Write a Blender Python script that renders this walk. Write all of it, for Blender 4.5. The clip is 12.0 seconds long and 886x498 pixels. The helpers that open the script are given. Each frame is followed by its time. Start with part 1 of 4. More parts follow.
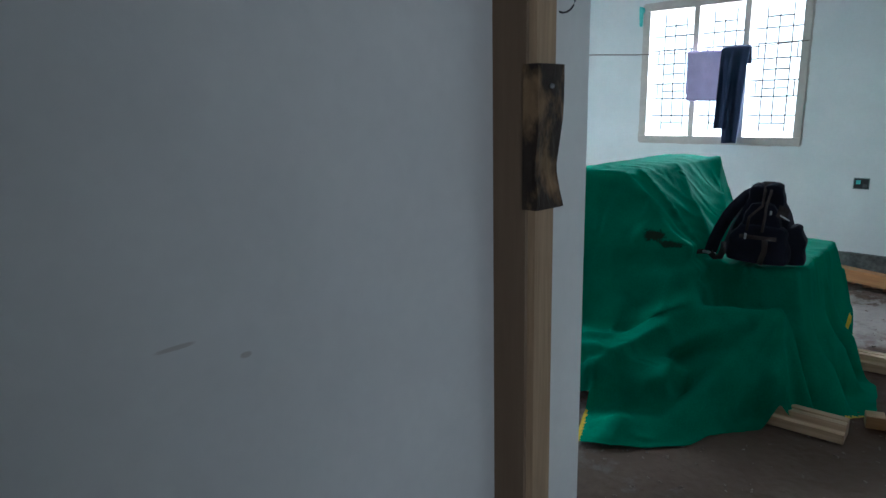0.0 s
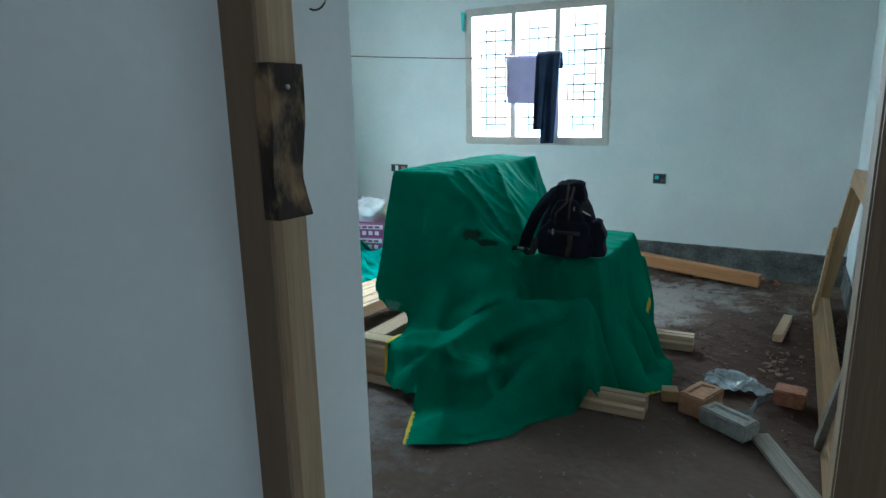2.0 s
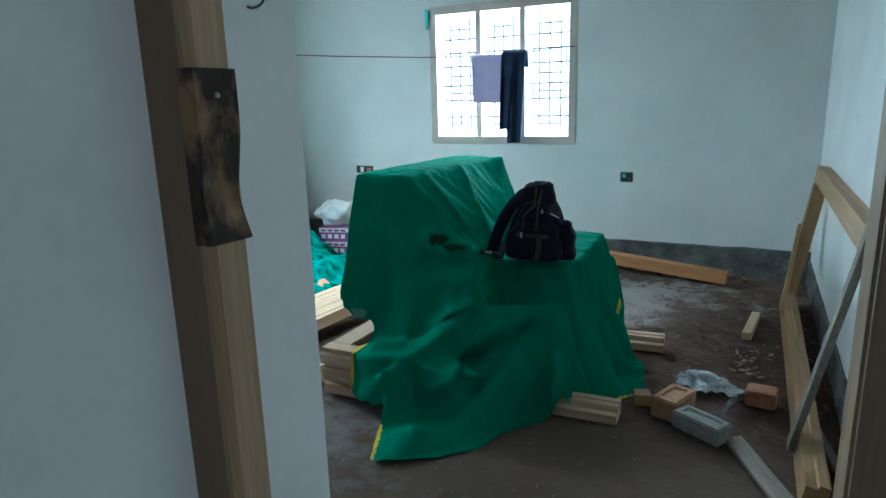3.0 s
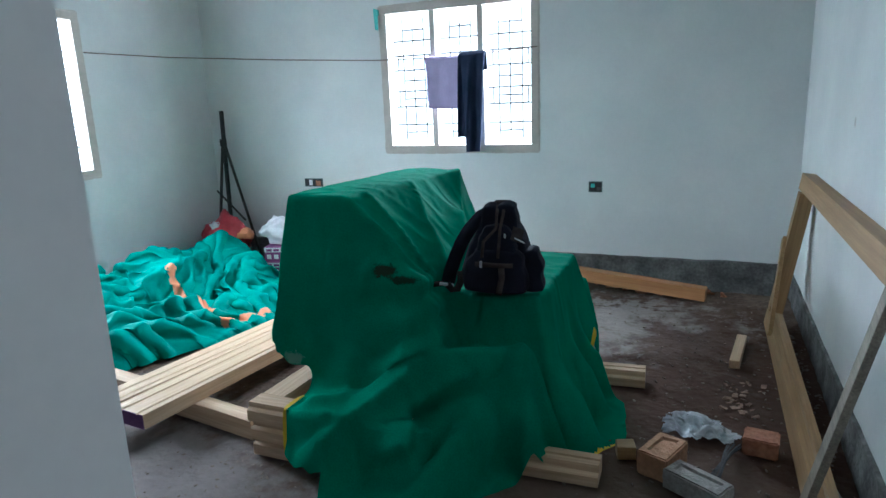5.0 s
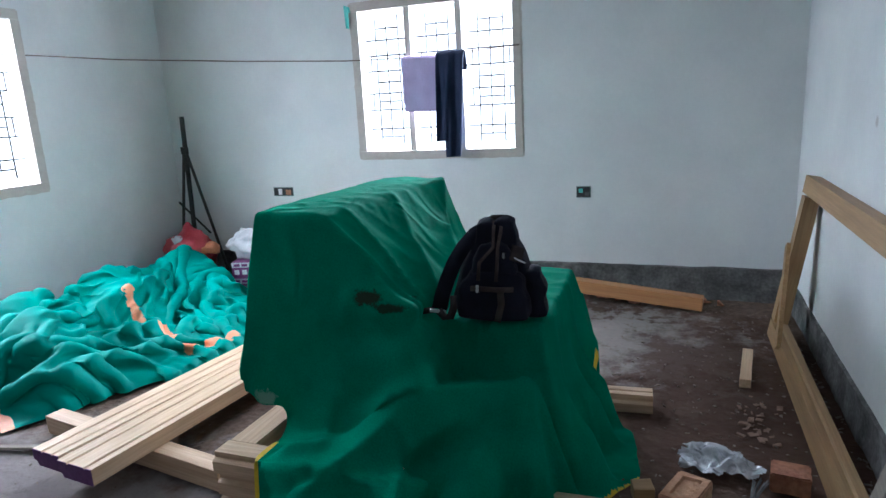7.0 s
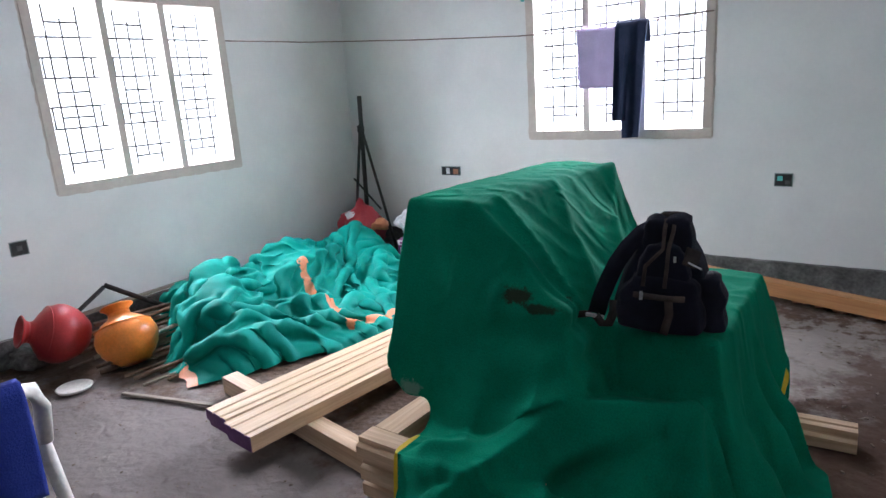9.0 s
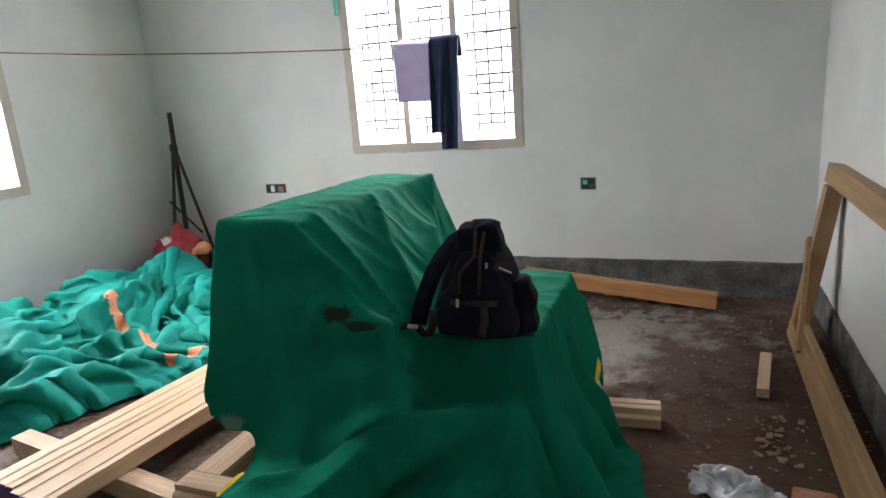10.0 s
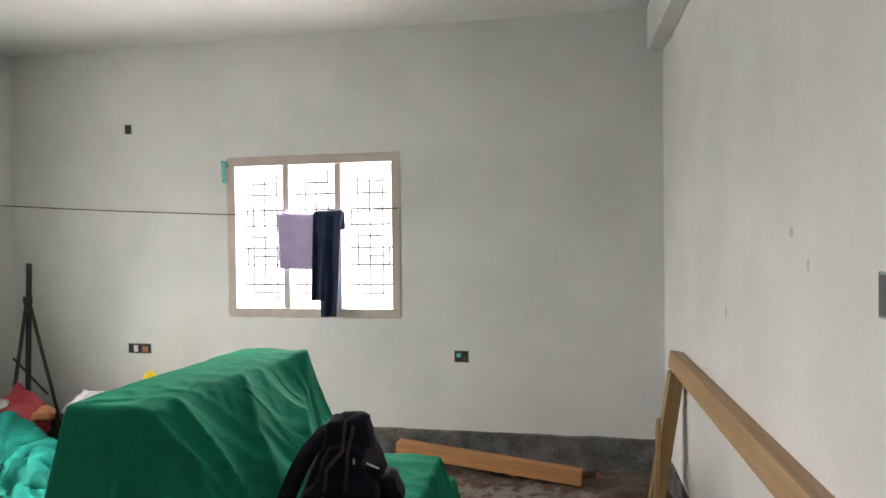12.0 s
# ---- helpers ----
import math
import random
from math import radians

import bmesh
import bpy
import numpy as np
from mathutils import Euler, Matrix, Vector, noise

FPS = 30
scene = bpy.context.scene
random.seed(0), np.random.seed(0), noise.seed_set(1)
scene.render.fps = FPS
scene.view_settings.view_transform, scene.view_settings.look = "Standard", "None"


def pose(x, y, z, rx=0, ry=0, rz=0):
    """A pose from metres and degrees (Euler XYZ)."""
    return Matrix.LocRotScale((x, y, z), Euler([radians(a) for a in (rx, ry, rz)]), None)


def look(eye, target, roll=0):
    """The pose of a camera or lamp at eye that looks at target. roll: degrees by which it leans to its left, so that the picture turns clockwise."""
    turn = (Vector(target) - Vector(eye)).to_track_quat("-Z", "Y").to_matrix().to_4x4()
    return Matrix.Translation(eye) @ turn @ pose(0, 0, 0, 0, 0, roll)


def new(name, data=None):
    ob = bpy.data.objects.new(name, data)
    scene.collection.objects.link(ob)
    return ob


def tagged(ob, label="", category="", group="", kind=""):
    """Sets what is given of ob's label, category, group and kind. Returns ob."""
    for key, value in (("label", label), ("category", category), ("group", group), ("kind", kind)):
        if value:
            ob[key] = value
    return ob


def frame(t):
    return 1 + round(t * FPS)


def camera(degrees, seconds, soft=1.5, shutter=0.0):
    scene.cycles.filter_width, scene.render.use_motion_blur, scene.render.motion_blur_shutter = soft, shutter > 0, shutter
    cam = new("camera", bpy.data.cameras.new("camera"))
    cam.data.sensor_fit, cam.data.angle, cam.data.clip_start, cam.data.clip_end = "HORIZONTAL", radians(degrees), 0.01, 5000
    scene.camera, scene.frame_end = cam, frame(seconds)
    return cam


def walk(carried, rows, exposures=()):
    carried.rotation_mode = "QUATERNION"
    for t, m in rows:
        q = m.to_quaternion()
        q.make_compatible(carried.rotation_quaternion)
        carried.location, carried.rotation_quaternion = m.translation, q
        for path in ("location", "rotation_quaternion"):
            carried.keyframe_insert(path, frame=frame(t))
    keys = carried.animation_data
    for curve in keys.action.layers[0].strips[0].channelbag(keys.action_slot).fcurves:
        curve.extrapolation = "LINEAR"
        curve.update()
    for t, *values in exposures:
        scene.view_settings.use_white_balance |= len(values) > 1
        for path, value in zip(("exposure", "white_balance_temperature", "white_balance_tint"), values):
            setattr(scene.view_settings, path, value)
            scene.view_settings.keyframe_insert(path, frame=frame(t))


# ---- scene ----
import collections

cam = camera(69.8, 12.0)
PATH = [
    (0, (2.645, 0.089, 1.415), (1.332, 1.529, 0.968), -1.3),
    (0.5, (2.69, 0.137, 1.426), (1.538, 1.71, 0.982), -1.2),
    (1, (2.732, 0.178, 1.421), (1.724, 1.848, 0.976), -1.2),
    (1.5, (2.735, 0.198, 1.417), (1.788, 1.9, 0.966), -1.3),
    (2, (2.741, 0.23, 1.412), (1.799, 1.936, 0.961), -1.1),
    (2.5, (2.73, 0.276, 1.416), (1.821, 1.994, 0.947), -1.4),
    (3, (2.711, 0.327, 1.424), (1.854, 2.074, 0.966), -1.6),
    (5, (2.584, 0.785, 1.426), (1.821, 2.579, 0.98), -2.3),
    (5.5, (2.566, 0.898, 1.426), (1.783, 2.683, 0.975), -2.2),
    (6, (2.531, 0.951, 1.436), (1.702, 2.711, 0.973), -2.2),
    (6.5, (2.461, 1.01, 1.444), (1.659, 2.788, 1.001), -3.5),
    (7, (2.405, 1.049, 1.437), (1.724, 2.875, 0.991), -3.0),
    (7.5, (2.361, 1.119, 1.426), (1.599, 2.905, 0.948), -2.5),
    (9.3, (2.384, 1.269, 1.458), (1.213, 2.816, 0.972), -4.0),
    (9.5, (2.373, 1.289, 1.442), (1.319, 2.919, 0.962), -3.8),
    (10, (2.439, 1.327, 1.444), (1.714, 3.128, 0.963), -4.4),
    (10.5, (2.484, 1.309, 1.453), (2.01, 3.196, 0.99), -4.1),
    (11, (2.486, 1.303, 1.471), (2.044, 3.209, 1.054), -4.0),
    (11.5, (2.486, 1.288, 1.538), (2.084, 3.237, 1.34), -1.9),
    (12, (2.492, 1.269, 1.6), (2.122, 3.234, 1.566), -0.7),
]
walk(cam, [(t, look(eye, target, roll)) for t, eye, target, roll in PATH],
     exposures=[(0.0, 0.0, 5250, 3), (2.5, 0.12, 4950, -10), (3.2, 0.1, 4950, -8), (5.0, 0.14, 5200, 3), (7.5, 0.22, 5450, 14),
                (9.3, 0.28, 6050, 19), (10.5, 0.12, 6700, 15), (11.0, 0.08, 6800, 15), (12.0, 0.32, 7050, 17)])

# ---- room, in metres: x to the right, y towards the back wall ----
XL, XR, YB, YF, YD, CEIL = -1.90, 3.16, 5.715, 1.245, 0.925, 3.12
DOOR_L, DOOR_R = 1.99, 2.89          # masonry edges of the doorway
WIN = (0.0, 1.34, 1.03, 2.22)        # back window: x0, x1, z0, z1
WIN2 = (3.03, 4.42, 0.965, 2.21)      # left window: y0, y1, z0, z1

# ---- world and light ----
world = bpy.data.worlds.new("sky")
scene.world = world
world.use_nodes = True
wn = world.node_tree.nodes
sky = wn.new("ShaderNodeTexSky")
sky.sky_type, sky.sun_disc = "NISHITA", False
sky.sun_elevation, sky.sun_rotation = radians(55), radians(200)
wn["Background"].inputs[1].default_value = 0.12
world.node_tree.links.new(sky.outputs[0], wn["Background"].inputs[0])
sun = new("sun", bpy.data.lights.new("sun", "SUN"))
sun.data.energy, sun.data.angle, sun.data.color = 0.8, radians(20), (1.0, 0.96, 0.9)
sun.matrix_world = look((0, 0, 8), (2.0, 3.5, 0))


def window_light(name, eye, target, w, h, watts, color=(1, 1, 1)):
    ob = new(name, bpy.data.lights.new(name, "AREA"))
    ob.data.shape, ob.data.size, ob.data.size_y, ob.data.energy, ob.data.color = "RECTANGLE", w, h, watts, color
    ob.matrix_world = look(eye, target)
    return ob


# sky light falling in through the windows from above, and light from the horizon and the bright ground
for nm, eye, target, eye2, target2 in (
        ("back", (0.67, YB + 1.15, 2.75), (0.15, YB - 1.5, 0.3), (0.85, YB + 0.56, 1.625), (-0.75, YB - 1.44, 1.625)),
        ("left", (XL - 1.15, 3.725, 2.75), (XL + 1.5, 4.45, 0.3), (XL - 0.56, 3.55, 1.60), (XL + 1.44, 5.15, 1.60))):
    window_light("sky_light_" + nm, eye, target, 2.2, 1.5, 650 if nm == "back" else 600, (0.97, 0.98, 1.0))
    window_light("horizon_light_" + nm, eye2, target2, 1.2, 1.06, 180 if nm == "back" else 62, (0.97, 0.98, 1.0))
# added lamp behind an unseen hall opening, to light the passage wall and jamb
window_light("hall_light_added", (5.9, -1.6, 1.5), (3.0, -1.0, 1.0), 1.2, 1.2, 32, (1.0, 0.95, 0.96))


# ---- materials ----
def mat(name, c1, c2=None, rough=0.7, scale=4.0, bump=0.15, bscale=80.0, metal=0.0, stretch=(1, 1, 1), fine=0.12, contrast=(0.35, 0.65), spec=0.4, rand=0.0):
    """Two-scale noise material: broad mottling from c1 to c2, fine grain, and bump."""
    m = bpy.data.materials.new(name)
    m.use_nodes = True
    nt = m.node_tree
    n, l = nt.nodes, nt.links
    b = n["Principled BSDF"]
    b.inputs["Roughness"].default_value, b.inputs["Metallic"].default_value = rough, metal
    b.inputs["Specular IOR Level"].default_value = spec
    co = n.new("ShaderNodeTexCoord")
    mp = n.new("ShaderNodeMapping")
    mp.inputs["Scale"].default_value = stretch
    l.new(co.outputs["Object"], mp.inputs["Vector"])
    a = n.new("ShaderNodeTexNoise")
    a.inputs["Scale"].default_value, a.inputs["Detail"].default_value, a.inputs["Roughness"].default_value = scale, 6, 0.6
    f = n.new("ShaderNodeTexNoise")
    f.inputs["Scale"].default_value, f.inputs["Detail"].default_value = bscale, 5
    l.new(mp.outputs[0], a.inputs["Vector"])
    l.new(mp.outputs[0], f.inputs["Vector"])
    ramp = n.new("ShaderNodeMapRange")
    ramp.inputs["From Min"].default_value, ramp.inputs["From Max"].default_value = contrast
    l.new(a.outputs[0], ramp.inputs["Value"])
    mix = n.new("ShaderNodeMix")
    mix.data_type = "RGBA"
    mix.inputs[6].default_value, mix.inputs[7].default_value = (*c1, 1), (*(c2 or c1), 1)
    l.new(ramp.outputs[0], mix.inputs[0])
    fr = n.new("ShaderNodeMapRange")
    fr.inputs["From Min"].default_value, fr.inputs["From Max"].default_value = 0.25, 0.75
    fr.inputs["To Min"].default_value, fr.inputs["To Max"].default_value = 1 - fine, 1 + fine
    l.new(f.outputs[0], fr.inputs["Value"])
    mul = n.new("ShaderNodeMix")
    mul.data_type, mul.blend_type = "RGBA", "MULTIPLY"
    mul.inputs[0].default_value = 1
    l.new(mix.outputs[2], mul.inputs[6])
    l.new(fr.outputs[0], mul.inputs[7])
    out = mul.outputs[2]
    if rand:
        oi = n.new("ShaderNodeObjectInfo")
        rr = n.new("ShaderNodeMapRange")
        rr.inputs["To Min"].default_value, rr.inputs["To Max"].default_value = 1 - rand, 1 + rand
        l.new(oi.outputs["Random"], rr.inputs["Value"])
        m2 = n.new("ShaderNodeMix")
        m2.data_type, m2.blend_type = "RGBA", "MULTIPLY"
        m2.inputs[0].default_value = 1
        l.new(out, m2.inputs[6])
        l.new(rr.outputs[0], m2.inputs[7])
        out = m2.outputs[2]
    l.new(out, b.inputs["Base Color"])
    if bump:
        bp = n.new("ShaderNodeBump")
        bp.inputs["Strength"].default_value, bp.inputs["Distance"].default_value = bump, 0.01
        l.new(f.outputs[0], bp.inputs["Height"])
        l.new(bp.outputs[0], b.inputs["Normal"])
    return m


def tint(m, centre, radius, color, wobble=0.6, nscale=6.0, amount=1.0):
    """Adds a ragged stain or patch of another colour round a place to a material made by mat()."""
    n, l = m.node_tree.nodes, m.node_tree.links
    b = n["Principled BSDF"]
    src = b.inputs["Base Color"].links[0].from_socket
    co = n.new("ShaderNodeTexCoord")
    sub = n.new("ShaderNodeVectorMath")
    sub.operation = "SUBTRACT"
    sub.inputs[1].default_value = centre
    l.new(co.outputs["Object"], sub.inputs[0])
    div = n.new("ShaderNodeVectorMath")
    div.operation = "DIVIDE"
    div.inputs[1].default_value = radius
    l.new(sub.outputs[0], div.inputs[0])
    ln = n.new("ShaderNodeVectorMath")
    ln.operation = "LENGTH"
    l.new(div.outputs[0], ln.inputs[0])
    no = n.new("ShaderNodeTexNoise")
    no.inputs["Scale"].default_value, no.inputs["Detail"].default_value, no.inputs["Roughness"].default_value = nscale, 8, 0.7
    l.new(co.outputs["Object"], no.inputs["Vector"])
    ad = n.new("ShaderNodeMath")
    ad.operation = "MULTIPLY_ADD"
    ad.inputs[1].default_value, ad.inputs[2].default_value = wobble * 4, -wobble * 2
    l.new(no.outputs[0], ad.inputs[0])
    su = n.new("ShaderNodeMath")
    l.new(ln.outputs["Value"], su.inputs[0])
    l.new(ad.outputs[0], su.inputs[1])
    mr = n.new("ShaderNodeMapRange")
    mr.inputs["From Min"].default_value, mr.inputs["From Max"].default_value = 1.1, 0.7
    mr.inputs["To Max"].default_value = amount
    l.new(su.outputs[0], mr.inputs["Value"])
    mix = n.new("ShaderNodeMix")
    mix.data_type = "RGBA"
    mix.inputs[7].default_value = (*color, 1)
    l.new(mr.outputs[0], mix.inputs[0])
    l.new(src, mix.inputs[6])
    l.new(mix.outputs[2], b.inputs["Base Color"])
    return m


def wrinkled(m, scale, strength, distance=0.02, distortion=1.2, stretch=(1, 1, 1)):
    """Adds soft creases to a cloth material as a second bump."""
    n, l = m.node_tree.nodes, m.node_tree.links
    b = n["Principled BSDF"]
    co, mp = n.new("ShaderNodeTexCoord"), n.new("ShaderNodeMapping")
    mp.inputs["Scale"].default_value = stretch
    l.new(co.outputs["Object"], mp.inputs["Vector"])
    no = n.new("ShaderNodeTexNoise")
    no.noise_type = "RIDGED_MULTIFRACTAL"
    no.inputs["Scale"].default_value, no.inputs["Detail"].default_value, no.inputs["Distortion"].default_value = scale, 3, distortion
    l.new(mp.outputs[0], no.inputs["Vector"])
    bp = n.new("ShaderNodeBump")
    bp.inputs["Strength"].default_value, bp.inputs["Distance"].default_value = strength, distance
    l.new(no.outputs[0], bp.inputs["Height"])
    if b.inputs["Normal"].links:
        l.new(b.inputs["Normal"].links[0].from_socket, bp.inputs["Normal"])
    l.new(bp.outputs[0], b.inputs["Normal"])
    return m


WALL = mat("white_putty_wall", (0.64, 0.65, 0.64), (0.72, 0.73, 0.71), 0.85, 1.6, 0.05, 45, fine=0.02, spec=0.2)
for place, size in (((2.008, 0.445, 1.136), (0.02, 0.008, 0.004)), ((2.008, 0.364, 1.169), (0.02, 0.022, 0.003)),                     ((3.16, 4.085, 1.277), (0.02, 0.02, 0.025)), ((3.16, 3.316, 1.604), (0.02, 0.02, 0.018)), ((3.16, 3.184, 1.512), (0.02, 0.012, 0.02))):
    tint(WALL, place, size, (0.36, 0.31, 0.27), 0.3, 40, 0.5)
CEILM = mat("ceiling_plaster", (0.72, 0.72, 0.72), (0.78, 0.78, 0.78), 0.9, 1.5, 0.06, 40, fine=0.02, spec=0.2)
BAND = mat("raw_cement_band", (0.075, 0.075, 0.07), (0.18, 0.175, 0.165), 0.95, 6, 0.6, 50, fine=0.3, spec=0.1)
FLOORM = mat("rough_mud_floor", (0.070, 0.043, 0.030), (0.16, 0.118, 0.09), 0.95, 2.2, 1.0, 28, fine=0.3, spec=0.15)
tint(FLOORM, (2.15, 4.75, 0), (0.75, 0.65, 1), (0.30, 0.28, 0.26), 0.9, 9, 0.6)
tint(FLOORM, (2.7, 3.9, 0), (0.65, 1.4, 1), (0.062, 0.032, 0.021), 0.6, 4, 0.8)
tint(FLOORM, (2.3, 2.5, 0), (1.2, 0.85, 1), (0.115, 0.083, 0.062), 0.5, 3, 0.75)
tint(FLOORM, (0.0, 2.35, 0), (1.4, 0.75, 1), (0.24, 0.22, 0.215), 0.55, 4, 0.65)
wrinkled(FLOORM, 9.0, 0.55, 0.02, 0.8)
EARTH = mat("earth", (0.13, 0.10, 0.07), (0.2, 0.16, 0.11), 0.95, 1.0, 0.5, 10)
WOOD = mat("pale_teak", (0.46, 0.315, 0.19), (0.59, 0.435, 0.285), 0.55, 5, 0.15, 22, stretch=(0.25, 6, 6), fine=0.16, rand=0.12)
WOODY = mat("yellow_teak", (0.28, 0.168, 0.075), (0.38, 0.24, 0.11), 0.5, 5, 0.12, 22, stretch=(0.25, 6, 6), fine=0.12, rand=0.08)
ORANGEWOOD = mat("orange_hardwood", (0.40, 0.18, 0.07), (0.48, 0.24, 0.10), 0.6, 5, 0.15, 22, stretch=(0.25, 6, 6), fine=0.12)
GREYWOOD = mat("weathered_wood", (0.20, 0.175, 0.14), (0.29, 0.25, 0.20), 0.8, 5, 0.3, 25, stretch=(0.25, 6, 6), fine=0.25)
JAMB = mat("dusty_frame_wood_shaded_front", (0.31, 0.215, 0.125), (0.40, 0.285, 0.17), 0.7, 6, 0.15, 25, stretch=(6, 6, 0.3), fine=0.14)
# shade on the frame's hall-facing front, put into the wood colour as darker brown
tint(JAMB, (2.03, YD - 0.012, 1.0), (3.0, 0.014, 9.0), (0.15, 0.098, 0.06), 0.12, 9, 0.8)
DARKBLOCK = mat("tarred_old_wood", (0.03, 0.02, 0.013), (0.22, 0.14, 0.07), 0.75, 14, 0.7, 40, stretch=(1, 1, 0.6), fine=0.35, contrast=(0.47, 0.6))
PURPLE = mat("purple_end_paint", (0.07, 0.02, 0.09), (0.11, 0.04, 0.13), 0.7, 20, 0.2, 60)
NET = mat("green_shade_net", (0.002, 0.155, 0.088), (0.004, 0.205, 0.118), 0.92, 3, 0.25, 170, fine=0.16, spec=0.04)
wrinkled(NET, 7.0, 1.0, 0.025, 0.8, (1, 1, 0.5))
tint(NET, (1.37, 3.02, 0.765), (0.06, 0.13, 0.028), (0.02, 0.025, 0.015), 0.7, 22, 0.95)
tint(NET, (1.455, 3.03, 0.735), (0.07, 0.13, 0.016), (0.02, 0.028, 0.018), 0.7, 22, 0.9)
tint(NET, (0.93, 2.98, 0.36), (0.06, 0.09, 0.03), (0.30, 0.42, 0.36), 0.9, 30, 0.4)
YELLOW = mat("yellow_net_border", (0.62, 0.45, 0.01), (0.70, 0.52, 0.03), 0.6, 10, 0.2, 200)
TEAL = mat("teal_tarpaulin", (0.001, 0.185, 0.148), (0.003, 0.265, 0.212), 0.65, 3, 0.1, 120, fine=0.06, spec=0.12)
wrinkled(TEAL, 6.0, 0.5, 0.02)
ORANGESTRIP = mat("orange_tarpaulin_hem", (0.62, 0.22, 0.10), (0.70, 0.29, 0.15), 0.5, 10, 0.1, 100)
NAVY = mat("navy_backpack_cloth", (0.005, 0.006, 0.013), (0.010, 0.011, 0.024), 0.8, 9, 0.4, 320, fine=0.25, spec=0.2)
BLACKWEB = mat("black_webbing", (0.016, 0.014, 0.014), (0.05, 0.04, 0.036), 0.8, 15, 0.4, 300, spec=0.2)
WEBTAN = mat("faded_brown_webbing", (0.035, 0.027, 0.025), (0.07, 0.055, 0.05), 0.85, 15, 0.4, 300, spec=0.2)
STEEL = mat("dull_steel", (0.45, 0.45, 0.46), (0.6, 0.6, 0.6), 0.4, 20, 0.1, 80, metal=0.9)
DARKIRON = mat("dark_iron", (0.03, 0.03, 0.032), (0.06, 0.055, 0.05), 0.6, 15, 0.2, 80, metal=0.4)
RUST = mat("rusty_bar", (0.09, 0.05, 0.03), (0.2, 0.13, 0.085), 0.85, 12, 0.4, 60, rand=0.3)
WINFRAME = mat("unpainted_window_frame", (0.46, 0.41, 0.36), (0.55, 0.50, 0.44), 0.75, 4, 0.1, 40, fine=0.05)
GRILLE = mat("grey_grille_steel", (0.06, 0.06, 0.06), (0.11, 0.11, 0.11), 0.6, 15, 0.1, 60, metal=0.3)
LAVENDER = mat("lavender_towel", (0.42, 0.36, 0.56), (0.50, 0.43, 0.64), 0.9, 6, 0.4, 160, fine=0.12, spec=0.1)
wrinkled(NAVY, 9.0, 0.4, 0.012)
NAVYCLOTH = mat("dark_navy_trousers", (0.012, 0.02, 0.045), (0.025, 0.035, 0.07), 0.85, 6, 0.3, 180, spec=0.15)
ROPE = mat("grey_brown_rope", (0.10, 0.075, 0.06), (0.2, 0.15, 0.12), 0.9, 60, 0.3, 200)
RAG = mat("aqua_plastic_rag", (0.10, 0.50, 0.47), (0.16, 0.6, 0.55), 0.5, 10, 0.2, 80)
CLAY = mat("fired_brick", (0.30, 0.12, 0.07), (0.40, 0.19, 0.11), 0.9, 12, 0.6, 60, fine=0.25)
ORANGEBRICK = mat("pale_orange_brick", (0.38, 0.20, 0.11), (0.46, 0.27, 0.16), 0.9, 10, 0.5, 60, fine=0.2)
FLYASH = mat("grey_ash_brick", (0.27, 0.255, 0.23), (0.37, 0.35, 0.32), 0.95, 14, 0.6, 70, fine=0.2)
DIRT = mat("dry_mortar_crumbs", (0.13, 0.10, 0.08), (0.24, 0.20, 0.17), 0.95, 16, 0.5, 60, fine=0.25, spec=0.1)
CHIP = mat("pinkish_wood_chips", (0.15, 0.085, 0.06), (0.27, 0.175, 0.125), 0.8, 20, 0.2, 60, fine=0.25)
CLEARBAG = mat("thin_white_polythene", (0.46, 0.48, 0.51), (0.66, 0.68, 0.71), 0.22, 12, 0.15, 40, spec=0.7)
wrinkled(CLEARBAG, 16.0, 1.0, 0.03)
CLEARBAG.node_tree.nodes["Principled BSDF"].inputs["Transmission Weight"].default_value = 0.25
ORANGEPOT = mat("orange_plastic", (0.80, 0.20, 0.015), (0.86, 0.30, 0.06), 0.35, 3, 0.03, 60, spec=0.5)
REDPOT = mat("red_plastic", (0.38, 0.03, 0.035), (0.48, 0.05, 0.05), 0.4, 3, 0.03, 60)
# light coming through the pot's top, painted as a paler orange
tint(ORANGEPOT, (-1.2, 2.87, 0.36), (0.26, 0.22, 0.12), (0.86, 0.62, 0.36), 0.25, 9, 0.8)
WHITEPLASTIC = mat("white_plastic", (0.74, 0.72, 0.66), (0.8, 0.78, 0.73), 0.4, 5, 0.03, 60)
BLUECLOTH = mat("blue_cloth", (0.012, 0.03, 0.25), (0.02, 0.045, 0.32), 0.85, 6, 0.3, 160)
SACK = mat("white_woven_sack", (0.55, 0.55, 0.56), (0.68, 0.68, 0.69), 0.7, 6, 0.3, 160)
REDSACK = mat("crimson_sack", (0.32, 0.02, 0.035), (0.42, 0.06, 0.07), 0.6, 5, 0.3, 120)
CARTON = mat("purple_white_carton", (0.20, 0.05, 0.17), (0.26, 0.07, 0.21), 0.7, 6, 0.1, 60)
WHITEPRINT = mat("white_print", (0.7, 0.69, 0.7), (0.76, 0.75, 0.76), 0.7, 6, 0.05, 60)
BOXGREY = mat("grey_metal_box", (0.16, 0.20, 0.19), (0.24, 0.30, 0.28), 0.6, 30, 0.2, 60)
BLACK = mat("recess_shade_black", (0.015, 0.015, 0.016), (0.03, 0.03, 0.03), 0.6, 20, 0.1, 60)


